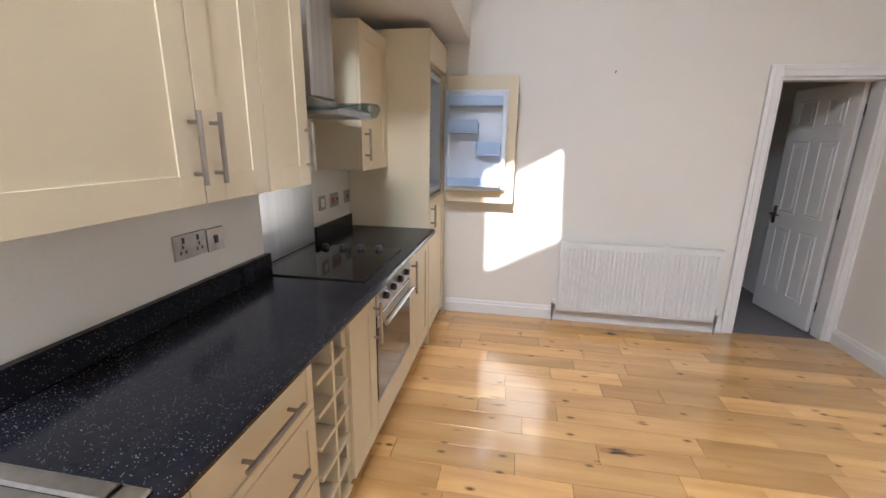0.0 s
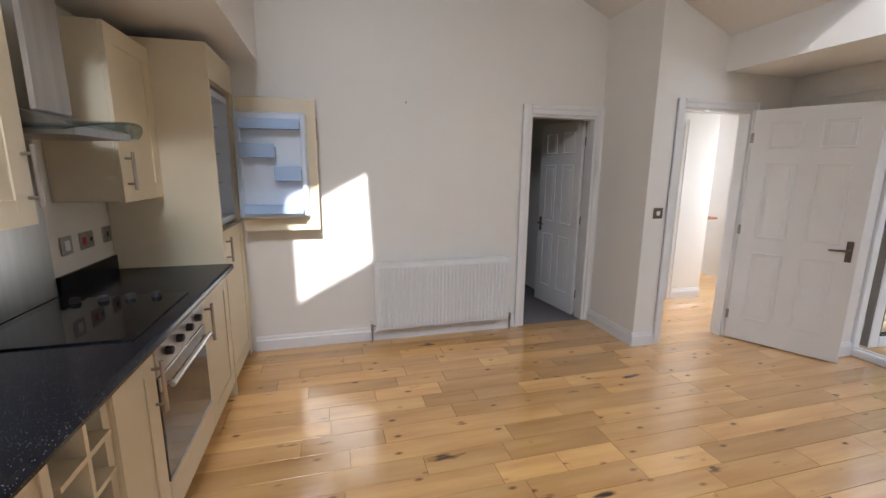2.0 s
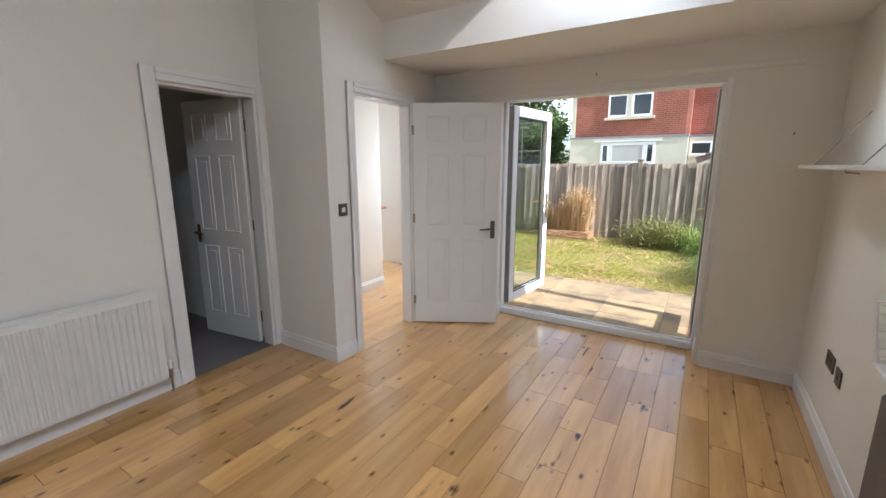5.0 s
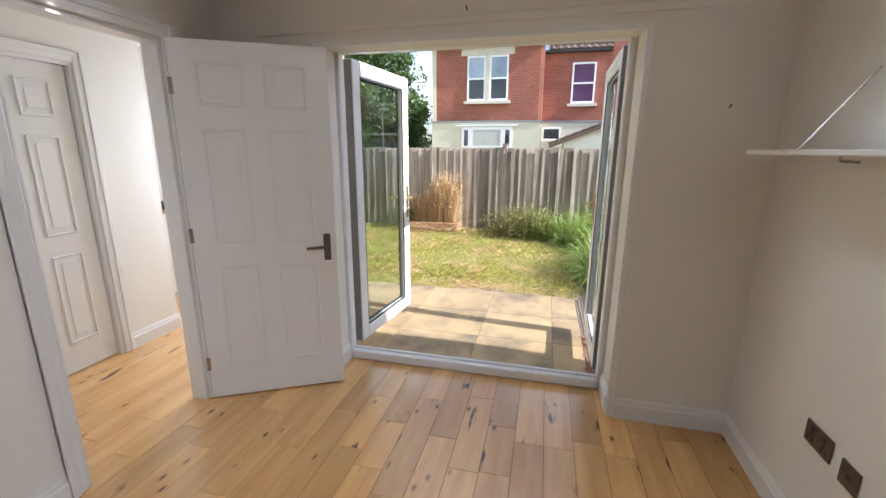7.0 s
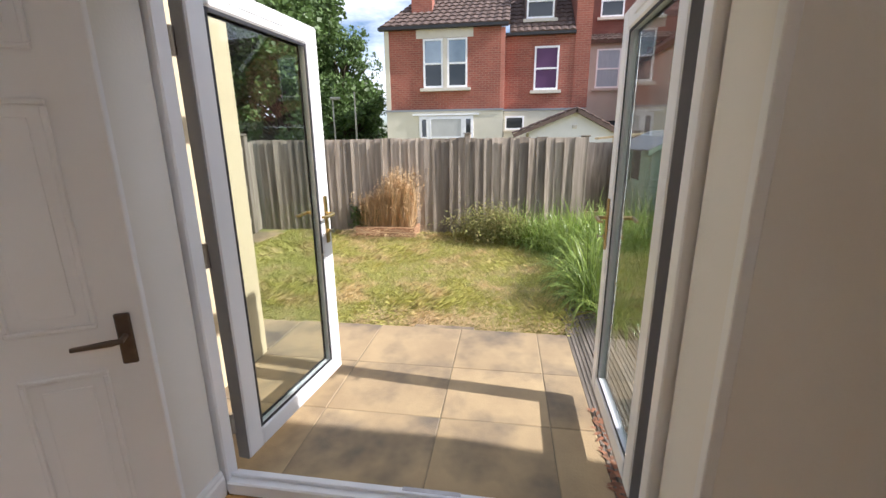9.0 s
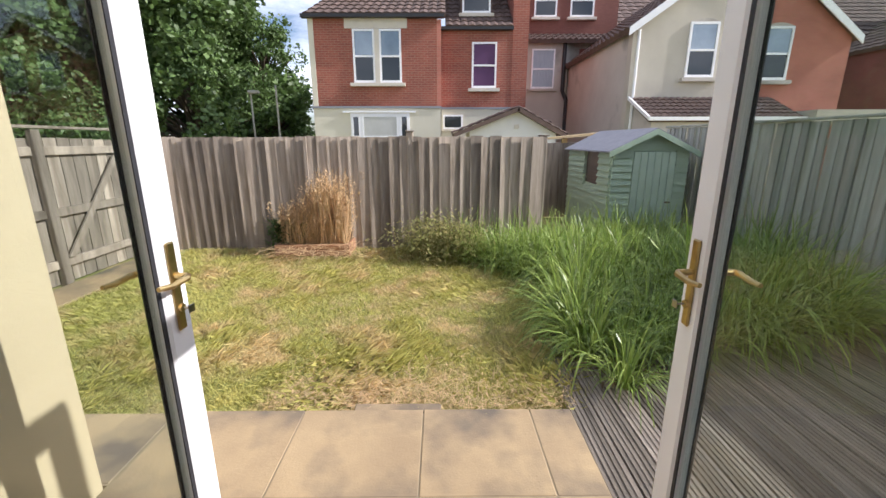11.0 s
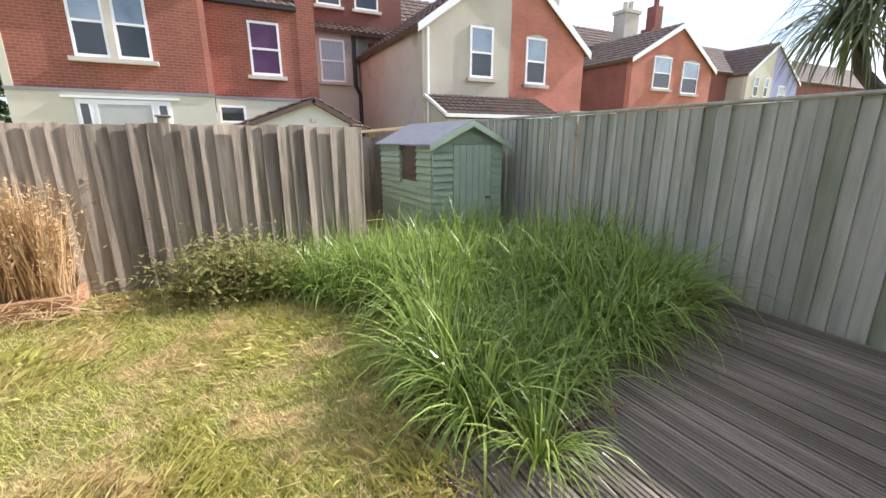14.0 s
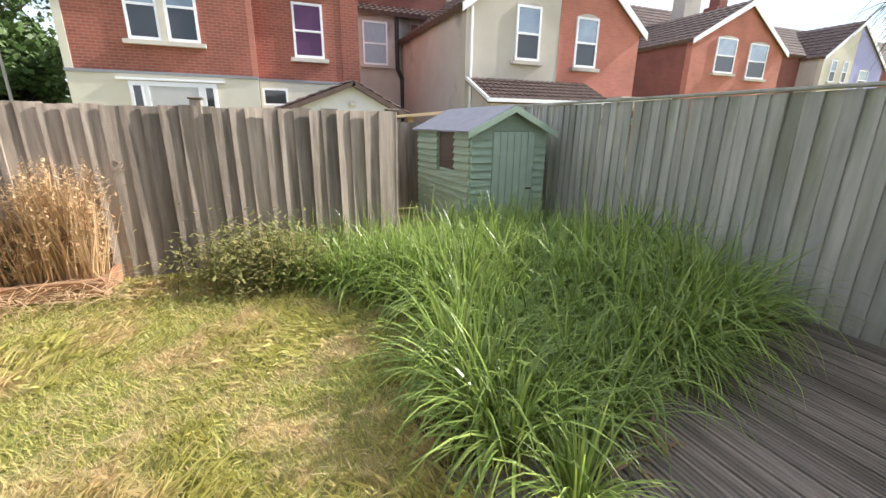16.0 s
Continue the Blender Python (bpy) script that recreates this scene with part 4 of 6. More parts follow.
for k in range(7):
    z = 0.90 + k * 0.025
    part("wire", Geo().tube([(2.342 + k * 0.006, 0.0, z), (2.342 + k * 0.006, 0.145, z)], 0.0025, 6), TRIM, rk)
part("tray", box(1.95, 0.0, 0.8605, 2.345, 0.15, 0.88, 0.004), TRIM, rk)
# shelf seen far off through the hall
hs = tagged(part("hall_shelf", box(5.0, 4.60, 0.84, 5.42, 4.82, 0.87, 0.004), TIMBER), "narrow wooden shelf in the far room", "shelf")
tagged(part("shelf_box", box(5.06, 4.63, 0.871, 5.30, 4.78, 0.945, 0.02), DARKPLASTIC), "small black box on the wooden shelf", "box")
part("support", box(5.0, 4.64, 0.0, 5.28, 4.80, 0.839), TRIM, hs)


# ---- garden ground ----
GZ = -0.10
setting("ground", Geo().add([(-400, -400, GZ), (400, -400, GZ), (400, 400, GZ), (-400, 400, GZ)], [(0, 1, 2, 3)]), GRASSGROUND, "patchy sunlit lawn with dry yellow areas", "lawn")
pav = setting("pavement_patio", box(4.46, 0.625, GZ - 0.05, 6.15, 2.85, -0.044).box(5.652, 2.85, GZ - 0.05, 6.15, 5.4, -0.044), mat("patio_joint", (0.30, 0.23, 0.145), (0.20, 0.165, 0.10), 6, 0.95), "sandstone coloured paving slabs with mossy joints", "patio")
rng = random.Random(7)
XS, YS = (4.465, 5.04, 5.575, 6.18), (0.625, 0.86, 1.46, 2.13, 2.84)
for i in range(3):
    for j in range(4):
        part("slab", box(XS[i] + 0.002, YS[j] + 0.002, -0.09, XS[i + 1] - 0.002, YS[j + 1] - 0.002, -0.04 + rng.uniform(-0.002, 0.002), 0.004), SLAB, pav)
for j in range(4):
    part("slab", box(5.66, 2.85 + j * 0.63, -0.09, 6.16, 3.47 + j * 0.63, -0.04, 0.006), SLAB, pav)
part("gate_path", box(6.17, 4.98, -0.099, 9.7, 5.43, -0.07, 0.006), SLAB, pav, "worn tan stone path to the gate")
part("edging_strip", box(6.165, 1.36, -0.10, 6.245, 1.86, -0.045, 0.008), SLAB, pav, "narrow loose stone strip at the lawn edge")
dk = setting("deck", box(4.46, -2.6, GZ - 0.02, 7.4, 0.62, GZ + 0.002), mat("deck_gap", (0.03, 0.025, 0.02), None, 5, 0.95), "weathered grooved timber decking", "decking")
y = 0.62
while y > -2.55:
    x0, x1 = 4.47 + rng.uniform(0, 0.01), 7.3 + rng.uniform(-0.05, 0.05) - (0.55 if y > 0.2 else 0.25 if y > 0.0 else 0.0)
    g = Geo()
    n = 5
    prof = [(y, GZ + 0.003)]
    for i in range(n):
        a = y - 0.138 * i / n
        prof += [(a - 0.002, -0.055), (a - 0.138 / n * 0.62, -0.055), (a - 0.138 / n * 0.72, -0.061), (a - 0.138 / n * 0.95, -0.061)]
    prof += [(y - 0.138, -0.061), (y - 0.138, GZ + 0.003)]
    g.prism(prof, 0, x0, x1)
    part("deck_board", g, DECK, dk)
    y -= 0.145


def board_fence(name, label, p0, p1, top, bottom, material, pitch, posts, post_h, cap=False, rails=True, face=1, wob=0.012, seed=1, tilt=0, thick=0.026, flip=False):
    """Lapped vertical boards from p0 to p1; the boards face the left of that way when face is 1."""
    p0, p1 = Vector((*p0, 0)), Vector((*p1, 0))
    d = (p1 - p0)
    L = d.length
    rz = math.degrees(math.atan2(d.y, d.x))
    th = thing(name, label, "fence", (p0.x, p0.y, 0), rz)
    r = random.Random(seed)
    e0, e1 = (0.0, pitch * 1.22) if not flip else (pitch * 1.22, 0.0)
    variants = [Geo().prism([(e0, face * thick), (e1, 0.0), (e1, face * 0.012), (e0, face * (thick + 0.020))], 2, bottom + r.uniform(-0.01, 0.0), top + r.uniform(-wob, wob)).mesh("board", material) for _ in range(6)]
    n = int(L / pitch)
    for i in range(n):
        ob = new("board", r.choice(variants))
        ob.parent = th
        ob.matrix_local = Matrix.Translation((i * L / n, r.uniform(-0.003, 0.003), 0)) @ pose(0, 0, 0, r.uniform(-0.5, 0.5), r.uniform(-0.5, 0.5), r.uniform(-0.8, 0.8) if not tilt else r.uniform(-tilt, tilt * 0.6))
    for u in posts:
        part("post", box(u, -0.06 if face > 0 else -0.05, bottom, u + 0.095, 0.05 if face > 0 else 0.06, post_h, 0.008), material, th)
        part("post_cap", box(u - 0.015, -0.075, post_h + 0.001, u + 0.11, 0.065, post_h + 0.022, 0.008), material, th)
    if rails:
        for z in (bottom + 0.3, (top + bottom) / 2, top - 0.25):
            part("rail", box(0, -face * 0.004 - (0.04 if face > 0 else 0), z, L, -face * 0.004 + (0.0 if face > 0 else 0.04), z + 0.075), material, th)
    if cap:
        part("capping_rail", box(-0.02, -0.045, top + 0.012, L, 0.06, top + 0.04, 0.006), material, th)
    return th


board_fence("back_fence", "weathered brown lapped-board fence behind the lawn", (10.10, -0.09), (10.10, 5.60), 1.50, -0.12, FENCEWOOD, 0.142, (1.82,), 1.56, seed=3, tilt=3, thick=0.036, flip=True)
bf = bpy.data.objects["back_fence"]
part("batten", Geo().prism([(3.30, -0.12), (3.34, -0.12), (3.33, 1.50), (3.29, 1.50)], 1, 0.056, 0.085), FENCEWOOD, bf, "pale nailed-on batten")
board_fence("side_fence", "tall green-grey lapped-board fence beside the decking", (4.46, -2.72), (11.6, -2.62), 1.635, -0.12, FENCEGREEN, 0.118, (), 1.7, True, face=1, wob=0.004, seed=5, thick=0.020)
board_fence("rear_corner_fence", "dark brown fence behind the shed", (12.7, -2.6), (12.7, 0.5), 1.40, -0.12, FENCEWOOD, 0.15, (), 1.5, seed=8)
board_fence("passage_fence", "dark brown fence running back beside the shed", (10.12, -0.1), (12.7, 0.0), 1.42, -0.12, FENCEWOOD, 0.15, (0.0,), 1.50, face=-1, seed=9)
# gate side
gf = thing("gate_fence", "weathered fence panel with rails and a boarded gate", "gate")
r = random.Random(11)
for i in range(24):
    x = 6.0 + i * 0.165
    part("board", box(x, 5.52, -0.08, x + 0.155, 5.54, 1.47 + r.uniform(-0.01, 0.01), 0.003), FENCEWOOD, gf)
for x in (6.0, 7.6, 8.45, 9.6):
    part("post", box(x, 5.44, -0.12, x + 0.10, 5.51, 1.56, 0.008), FENCEWOOD, gf)
for z in (0.10, 0.65, 1.30):
    part("rail", box(6.1, 5.48, z, 8.45, 5.518, z + 0.09, 0.004), FENCEWOOD, gf)
    part("rail", box(8.56, 5.48, z, 9.6, 5.518, z + 0.09, 0.004), FENCEWOOD, gf)
part("brace", Geo().prism([(8.57, 0.20), (8.66, 0.20), (9.58, 1.28), (9.49, 1.28)], 1, 5.455, 5.478), FENCEWOOD, gf)
part("top_rail", box(6.0, 5.45, 1.57, 9.7, 5.56, 1.60, 0.004), FENCEWOOD, gf)

# ---- shed ----
sh = thing("garden_shed", "sage green painted timber shed with a grey felt roof", "shed")
SX0, SX1, SY0, SY1, SE, SA = 10.40, 12.45, -2.33, -1.20, 1.30, 1.60
SM = (SY0 + SY1) / 2
n = 14
for i in range(n):
    z0, z1 = -0.1 + i * 1.40 / n, -0.1 + (i + 1) * 1.40 / n
    for a, b in ((SX0 + 0.02, SX0 + 0.50), (SX0 + 1.15, SX1)):
        part("cladding", Geo().prism([(SY1 - 0.02, z0), (SY1 + 0.036, z0 - 0.012), (SY1 + 0.002, z1), (SY1 - 0.02, z1)], 0, a, b), SHEDGREEN, sh)
    if z1 < 0.78 or z0 > 1.24:
        part("cladding", Geo().prism([(SY1 - 0.02, z0), (SY1 + 0.036, z0 - 0.012), (SY1 + 0.002, z1), (SY1 - 0.02, z1)], 0, SX0 + 0.50, SX0 + 1.15), SHEDGREEN, sh)
    for a, b in ((SY0, SY0 + 0.19), (SY1 - 0.30, SY1)):
        part("cladding", Geo().prism([(SX0 + 0.02, z0), (SX0 - 0.036, z0 - 0.012), (SX0 - 0.002, z1), (SX0 + 0.02, z1)], 1, a, b), SHEDGREEN, sh)
part("wall_core", Geo().box(SX0 + 0.022, SY0, -0.1, SX0 + 0.04, SY1 - 0.022, SE).box(SX0 + 0.04, SY0, -0.1, SX1, SY0 + 0.02, SE).box(SX1 - 0.02, SY0 + 0.02, -0.1, SX1, SY1 - 0.022, SE).box(SX0 + 0.04, SY1 - 0.04, -0.1, SX0 + 0.50, SY1 - 0.022, SE).box(SX0 + 1.15, SY1 - 0.04, -0.1, SX1 - 0.02, SY1 - 0.022, SE).box(SX0 + 0.50, SY1 - 0.04, -0.1, SX0 + 1.15, SY1 - 0.022, 0.74), SHEDGREEN, sh)
part("window_pane", box(SX0 + 0.50, SY1 - 0.03, 0.74, SX0 + 1.15, SY1 - 0.024, 1.30), mat("dim_shed_glass", (0.10, 0.075, 0.06), None, 3, 0.15), sh, "dim brown window pane")
part("gable", Geo().prism([(SY0, SE), (SY1, SE), (SM, SA - 0.02)], 0, SX0, SX0 + 0.02), SHEDGREEN, sh)
part("gable_batten", box(SX0 - 0.012, SY0 + 0.15, SE + 0.07, SX0 - 0.001, SY1 - 0.15, SE + 0.09), SHEDGREEN, sh)
for i in range(6):
    w = 0.63 / 6
    part("door_board", box(SX0 - 0.03, SY0 + 0.195 + i * w, -0.05, SX0 - 0.008, SY0 + 0.195 + (i + 1) * w - 0.005, SE - 0.02, 0.004), SHEDDOOR, sh)
for hz in (0.98, 0.22):
    part("door_hinge", box(SX0 - 0.037, SY0 + 0.50, hz, SX0 - 0.031, SY0 + 0.82, hz + 0.03), SHEDDOOR, sh)
part("latch", box(SX0 - 0.042, SY0 + 0.21, 0.52, SX0 - 0.031, SY0 + 0.29, 0.545), DARKMETAL, sh)
for s, ye in ((-1, SY0 - 0.10), (1, SY1 + 0.10)):
    zE = SE - 0.03
    part("roof_felt", Geo().prism([(ye, zE), (SM, SA), (SM, SA + 0.02), (ye, zE + 0.02)], 0, SX0 - 0.12, SX1 + 0.06), FELT, sh, "grey mineral felt roof")
    part("barge_board", Geo().prism([(ye, zE - 0.07), (SM, SA - 0.075), (SM, SA + 0.005), (ye, zE + 0.012)], 0, SX0 - 0.14, SX0 - 0.121), SHEDGREEN, sh)
tagged(part("timber_sheet", Geo().prism([(-2.3, 1.58), (-0.85, 1.46), (-0.85, 1.50), (-2.3, 1.64)], 0, 12.9, 13.3), NEWPINE), "pale new timber boarding beyond the fence", "timber board")
part("pale_support", box(13.05, -1.3, GZ, 13.12, -1.2, 1.49), NEWPINE, bpy.data.objects["timber_sheet"])

# ---- planter with dry grass ----
pl = thing("planter", "low brown timber planter against the fence", "planter")
for k in range(2):
    z = GZ + 0.005 + k * 0.085
    part("plank", box(9.62, 2.60, z, 9.66, 3.62, z + 0.08, 0.006), TIMBER, pl)
    part("plank", box(9.66, 2.60, z, 10.06, 2.64, z + 0.08, 0.006), TIMBER, pl)
    part("plank", box(9.66, 3.58, z, 10.06, 3.62, z + 0.08, 0.006), TIMBER, pl)
part("soil", box(9.661, 2.641, GZ, 10.06, 3.579, 0.03), mat("soil", (0.07, 0.05, 0.035), None, 20, 0.95, 0.5, 60), pl)


def ribbon(g, base, way, length, width, droop, seg=4, twist=0.0):
    """One arching leaf."""
    side = Vector((-way.y, way.x, 0))
    if side.length < 1e-4:
        side = Vector((1, 0, 0))
    side.normalize()
    side = Matrix.Rotation(twist, 3, "Z") @ side
    p, d = Vector(base), Vector(way).normalized()
    vs, step = [], length / seg
    for i in range(seg + 1):
        w = width * (1 - (i / seg) ** 2.2) * 0.5 + 0.0006
        vs += [tuple(p - side * w), tuple(p + side * w)]
        d = (d + Vector((0, 0, -droop * (0.3 + 1.4 * i / seg) / seg))).normalized()
        p = p + d * step
    g.add(vs, [(2 * i, 2 * i + 1, 2 * i + 3, 2 * i + 2) for i in range(seg)])


r = random.Random(21)
g = Geo()
for i in range(1300):
    x, y = r.uniform(9.68, 10.02), r.uniform(2.66, 3.56)
    a = r.uniform(0, 6.283)
    lean = r.uniform(0.02, 0.34)
    h = r.uniform(0.45, 1.15) * (0.75 + 0.25 * math.sin((y - 2.6) * 6.0))
    ribbon(g, (x, y, 0.02), Vector((math.cos(a) * lean - 0.05, math.sin(a) * lean, 1)), h, 0.008, r.uniform(0.1, 0.7), 4)
    if r.random() < 0.55:
        t = Vector((x + math.cos(a) * lean * h, y + math.sin(a) * lean * h, h * 0.93))
        for k in range(9):
            b = r.uniform(0, 6.283)
            ribbon(g, t + Vector((0, 0, r.uniform(-0.22, 0.03))), Vector((math.cos(b), math.sin(b), 0.7)), r.uniform(0.04, 0.09), 0.012, 0.9, 2)
tagged(part("dry_grass_plant", g, STRAW, fix=False), "dry straw-coloured ornamental grass in the planter", "plant", kind="stuff")
g = Geo()
for i in range(260):
    a = r.uniform(0, 6.283)
    ribbon(g, (r.uniform(9.35, 9.75), r.uniform(2.5, 3.7), -0.06 + r.uniform(0, 0.14)), Vector((math.cos(a), math.sin(a), 0.12)), r.uniform(0.2, 0.6), 0.007, 0.25, 3)
tagged(part("fallen_straw", g, STRAW, fix=False), "fallen dry stems spilling over the planter edge", "dry stems", kind="stuff")
g = Geo()
for i in range(500):
    a = r.uniform(0, 6.283)
    ribbon(g, (r.uniform(9.66, 10.02), r.uniform(3.2, 3.75), 0.02 + r.uniform(0, 0.35)), Vector((math.cos(a), math.sin(a), 0.8)), r.uniform(0.06, 0.16), 0.03, 0.8, 2)
tagged(part("green_shrub", g, LEAF, fix=False), "small green shrub growing in the planter", "plant", kind="stuff")

# ---- strap-leaved plants ----
r = random.Random(31)
clumps = []
for v in range(5):
    g = Geo()
    for i in range(130):
        a, lean = r.uniform(0, 6.283), r.uniform(0.05, 0.9)
        rad0 = r.uniform(0, 0.14)
        ribbon(g, (math.cos(a) * rad0, math.sin(a) * rad0, 0), Vector((math.cos(a) * lean, math.sin(a) * lean, 1)), r.uniform(0.42, 0.98), r.uniform(0.010, 0.021), r.uniform(1.2, 4.0), 7, r.uniform(-0.6, 0.6))
    clumps.append(g.mesh("strap_leaf_clump", IRIS, fix=False))


def bed_edge(x):
    """The lawn-side edge of the planting, by distance from the house."""
    for (xa, ya), (xb, yb) in zip(BED, BED[1:]):
        if xa <= x <= xb:
            return ya + (yb - ya) * (x - xa) / (xb - xa)
    return BED[-1][1]


BED = [(6.45, 0.22), (6.8, 0.36), (7.35, 0.36), (7.8, 0.10), (8.2, -0.05), (8.7, 0.40), (9.4, 0.95), (10.0, 1.3)]
BED_LOW = [(6.45, 0.12), (6.7, -0.10), (6.85, -0.8), (7.15, -1.9), (7.5, -2.3), (10.3, -2.4)]
# soil sheet whose dark colour adds shade under the plants and along their front
soil = Geo()
edge = [(x, y + (0.10 if x < 8.5 else -0.10), GZ + 0.006) for x, y in BED] + [(10.08, -0.05, GZ + 0.006), (10.3, -0.3, GZ + 0.006)] + [(x, y, GZ + 0.006) for x, y in reversed(BED_LOW)]
soil.add(edge, [tuple(range(len(edge)))])
setting("planting_bed", soil, mat("bed_soil", (0.055, 0.042, 0.03), (0.10, 0.08, 0.05), 6, 0.95, 0.8, 50), "soil bed under the strap-leaved plants, dark for the shade there", "soil")
x = 6.52
while x < 10.35:
    hi = bed_edge(min(x, 10.0)) - 0.06
    lo = -2.25
    for (xa, ya), (xb, yb) in zip(BED_LOW, BED_LOW[1:]):
        if xa <= x <= xb:
            lo = ya + (yb - ya) * (x - xa) / (xb - xa)
    if x > 9.95:
        hi = min(hi, -0.3)
    y = hi
    while y > lo:
        ob = new("strap_leaf_clump", r.choice(clumps))
        s = r.uniform(0.8, 1.15) * (0.76 if x > 9.2 else 0.58 if x < 6.7 else 0.78 if x < 7.1 else 0.88 if x < 7.9 else 0.92)
        s *= 1.14 if y < -0.75 and x < 8.8 else 1.0
        s *= 0.94 + 0.2 * math.sin(2.3 * x + 0.6) * math.cos(2.9 * y + 1.0)
        ob.matrix_world = pose(x + r.uniform(-0.07, 0.07), y, GZ + (0.04 if y < 0.55 and x < 7.3 else 0.0), r.uniform(-5, 5), r.uniform(-5, 5), r.uniform(0, 360)) @ Matrix.Diagonal((s, s, s, 1))
        tagged(ob, "lush green strap-leaved clump arching over the lawn edge", "plant", "strap-leaved plants")
        y -= r.uniform(0.20, 0.30)
    x += 0.23
g = Geo()
for i in range(4200):
    t = r.random()
    c = Vector((9.25 + 0.6 * t, 1.15 + 0.35 * t, 0)) + Vector((r.gauss(0, 0.18), r.gauss(0, 0.30), 0))
    z = GZ + abs(r.gauss(0.22, 0.16))
    a = r.uniform(0, 6.283)
    ribbon(g, (min(c.x, 10.03), c.y, z), Vector((math.cos(a), math.sin(a), 0.6)), r.uniform(0.04, 0.09), 0.018, 0.8, 2)
for i in range(260):
    c = Vector((9.6 + r.gauss(0, 0.2), 1.25 + r.gauss(0, 0.3), GZ))
    ribbon(g, (min(c.x, 10.03), c.y, c.z), Vector((r.uniform(-0.3, 0.2), r.uniform(-0.3, 0.3), 1)), r.uniform(0.3, 0.62), 0.006, 0.3, 3)
tagged(part("weed_shrub", g, mat("olive_leaf", (0.20, 0.25, 0.06), (0.38, 0.30, 0.14), 4, 0.95, rand=0.35, island=True, spec=0.15, trans=0.3), fix=False), "straggly olive and brown weeds by the fence", "plant", kind="stuff")
# dead leaves at the deck edge
g = Geo()
for i in range(220):
    a = r.uniform(0, 6.283)
    ribbon(g, (6.55 + r.uniform(-0.1, 0.9), 0.1 + r.uniform(-0.6, 0.25), -0.05 + r.uniform(0, 0.01)), Vector((math.cos(a), math.sin(a), 0.1)), r.uniform(0.05, 0.16), 0.018, 0.2, 2)
tagged(part("dead_leaves", g, mat("dead_leaf", (0.22, 0.12, 0.07), (0.32, 0.22, 0.13), 6, 0.9, rand=0.4, island=True), fix=False), "brown dead leaves along the decking", "dead leaves", kind="stuff")

g = Geo()
for i in range(90):
    a = r.uniform(0, 6.283)
    ribbon(g, (4.5 + r.uniform(0, 0.75), 0.60 + r.uniform(-0.025, 0.03), -0.045 + r.uniform(0, 0.01)), Vector((math.cos(a), math.sin(a), 0.15)), r.uniform(0.02, 0.06), 0.02, 0.3, 2)
tagged(part("leaf_litter", g, mat("red_litter", (0.36, 0.14, 0.07), (0.26, 0.15, 0.09), 6, 0.9, rand=0.4, island=True), fix=False), "reddish leaf litter along the patio joint", "leaf litter", kind="stuff")

# ---- grass blades ----
r = random.Random(41)
g = Geo()
made = 0
vs, fs = [], []
while made < 90000:
    x = 6.12 + (4.0) * r.random() ** 1.25
    y = r.uniform(0.2, 4.99)
    if y < bed_edge(max(6.56, min(x, 10.0))) - 0.25 or (x < 6.5 and y < 0.55):
        continue
    if x < 6.3 and r.random() < 0.4:
        continue
    a, h = r.uniform(0, 6.283), r.uniform(0.012, 0.045) * (1.6 if r.random() < 0.1 else 1)
    lean = r.uniform(0.3, 1.8)
    w = r.uniform(0.0018, 0.0036) * (1 + (x - 6) * 0.25)
    dx, dy = math.cos(a), math.sin(a)
    k = len(vs)
    vs += [(x - dy * w, y + dx * w, GZ), (x + dy * w, y - dx * w, GZ), (x + dx * h * lean, y + dy * h * lean, GZ + h)]
    fs.append((k, k + 1, k + 2))
    made += 1
# longer tufts that lie over in mown swathes
for i in range(4200):
    x, y = 6.2 + 3.7 * r.random() ** 1.2, r.uniform(0.5, 4.95)
    if y < bed_edge(max(6.56, min(x, 10.0))) + 0.02:
        continue
    way = 1.2 * math.sin(1.7 * x + 0.8) + 1.5 * math.cos(1.3 * y) + r.uniform(-0.5, 0.5)
    big = 0.7 + 0.6 * math.sin(2.9 * x + 1.9 * y) * math.cos(2.3 * y - 1.1 * x)
    for j in range(7):
        a, h = way + r.gauss(0, 1.0), r.uniform(0.03, 0.075) * max(0.35, big)
        lean, w = r.uniform(0.8, 2.4), r.uniform(0.002, 0.004)
        bx, by, dx, dy = x + r.gauss(0, 0.025), y + r.gauss(0, 0.025), math.cos(a), math.sin(a)
        k = len(vs)
        vs += [(bx - dy * w, by + dx * w, GZ), (bx + dy * w, by - dx * w, GZ), (bx + dx * h * lean * 0.5 + dy * w * 0.7, by + dy * h * lean * 0.5 - dx * w * 0.7, GZ + h * 0.75), (bx + dx * h * lean, by + dy * h * lean, GZ + h)]
        fs += [(k, k + 1, k + 2), (k, k + 2, k + 3)]
g.v, g.f = vs, fs
tagged(part("grass", g, BLADE, fix=False), "short patchy lawn grass, green and straw coloured", "grass", kind="stuff")
vs, fs = [], []
for i in range(2600):
    if r.random() < 0.65:
        x, y = 6.22 + abs(r.gauss(0, 0.25)), r.uniform(0.55, 2.4)
    else:
        x, y = r.choice(((7.6, 2.2), (8.2, 1.5), (8.6, 2.6), (7.2, 1.3), (9.0, 1.6)))
        x, y = x + r.gauss(0, 0.3), y + r.gauss(0, 0.3)
    a, l, w = r.uniform(0, 6.283), r.uniform(0.05, 0.16), r.uniform(0.0015, 0.003)
    dx, dy, k, z = math.cos(a), math.sin(a), len(vs), GZ + r.uniform(0.01, 0.05)
    vs += [(x - dy * w, y + dx * w, z), (x + dy * w, y - dx * w, z), (x + dx * l, y + dy * l, z + r.uniform(-0.01, 0.03))]
    fs.append((k, k + 1, k + 2))
g = Geo()
g.v, g.f = vs, fs
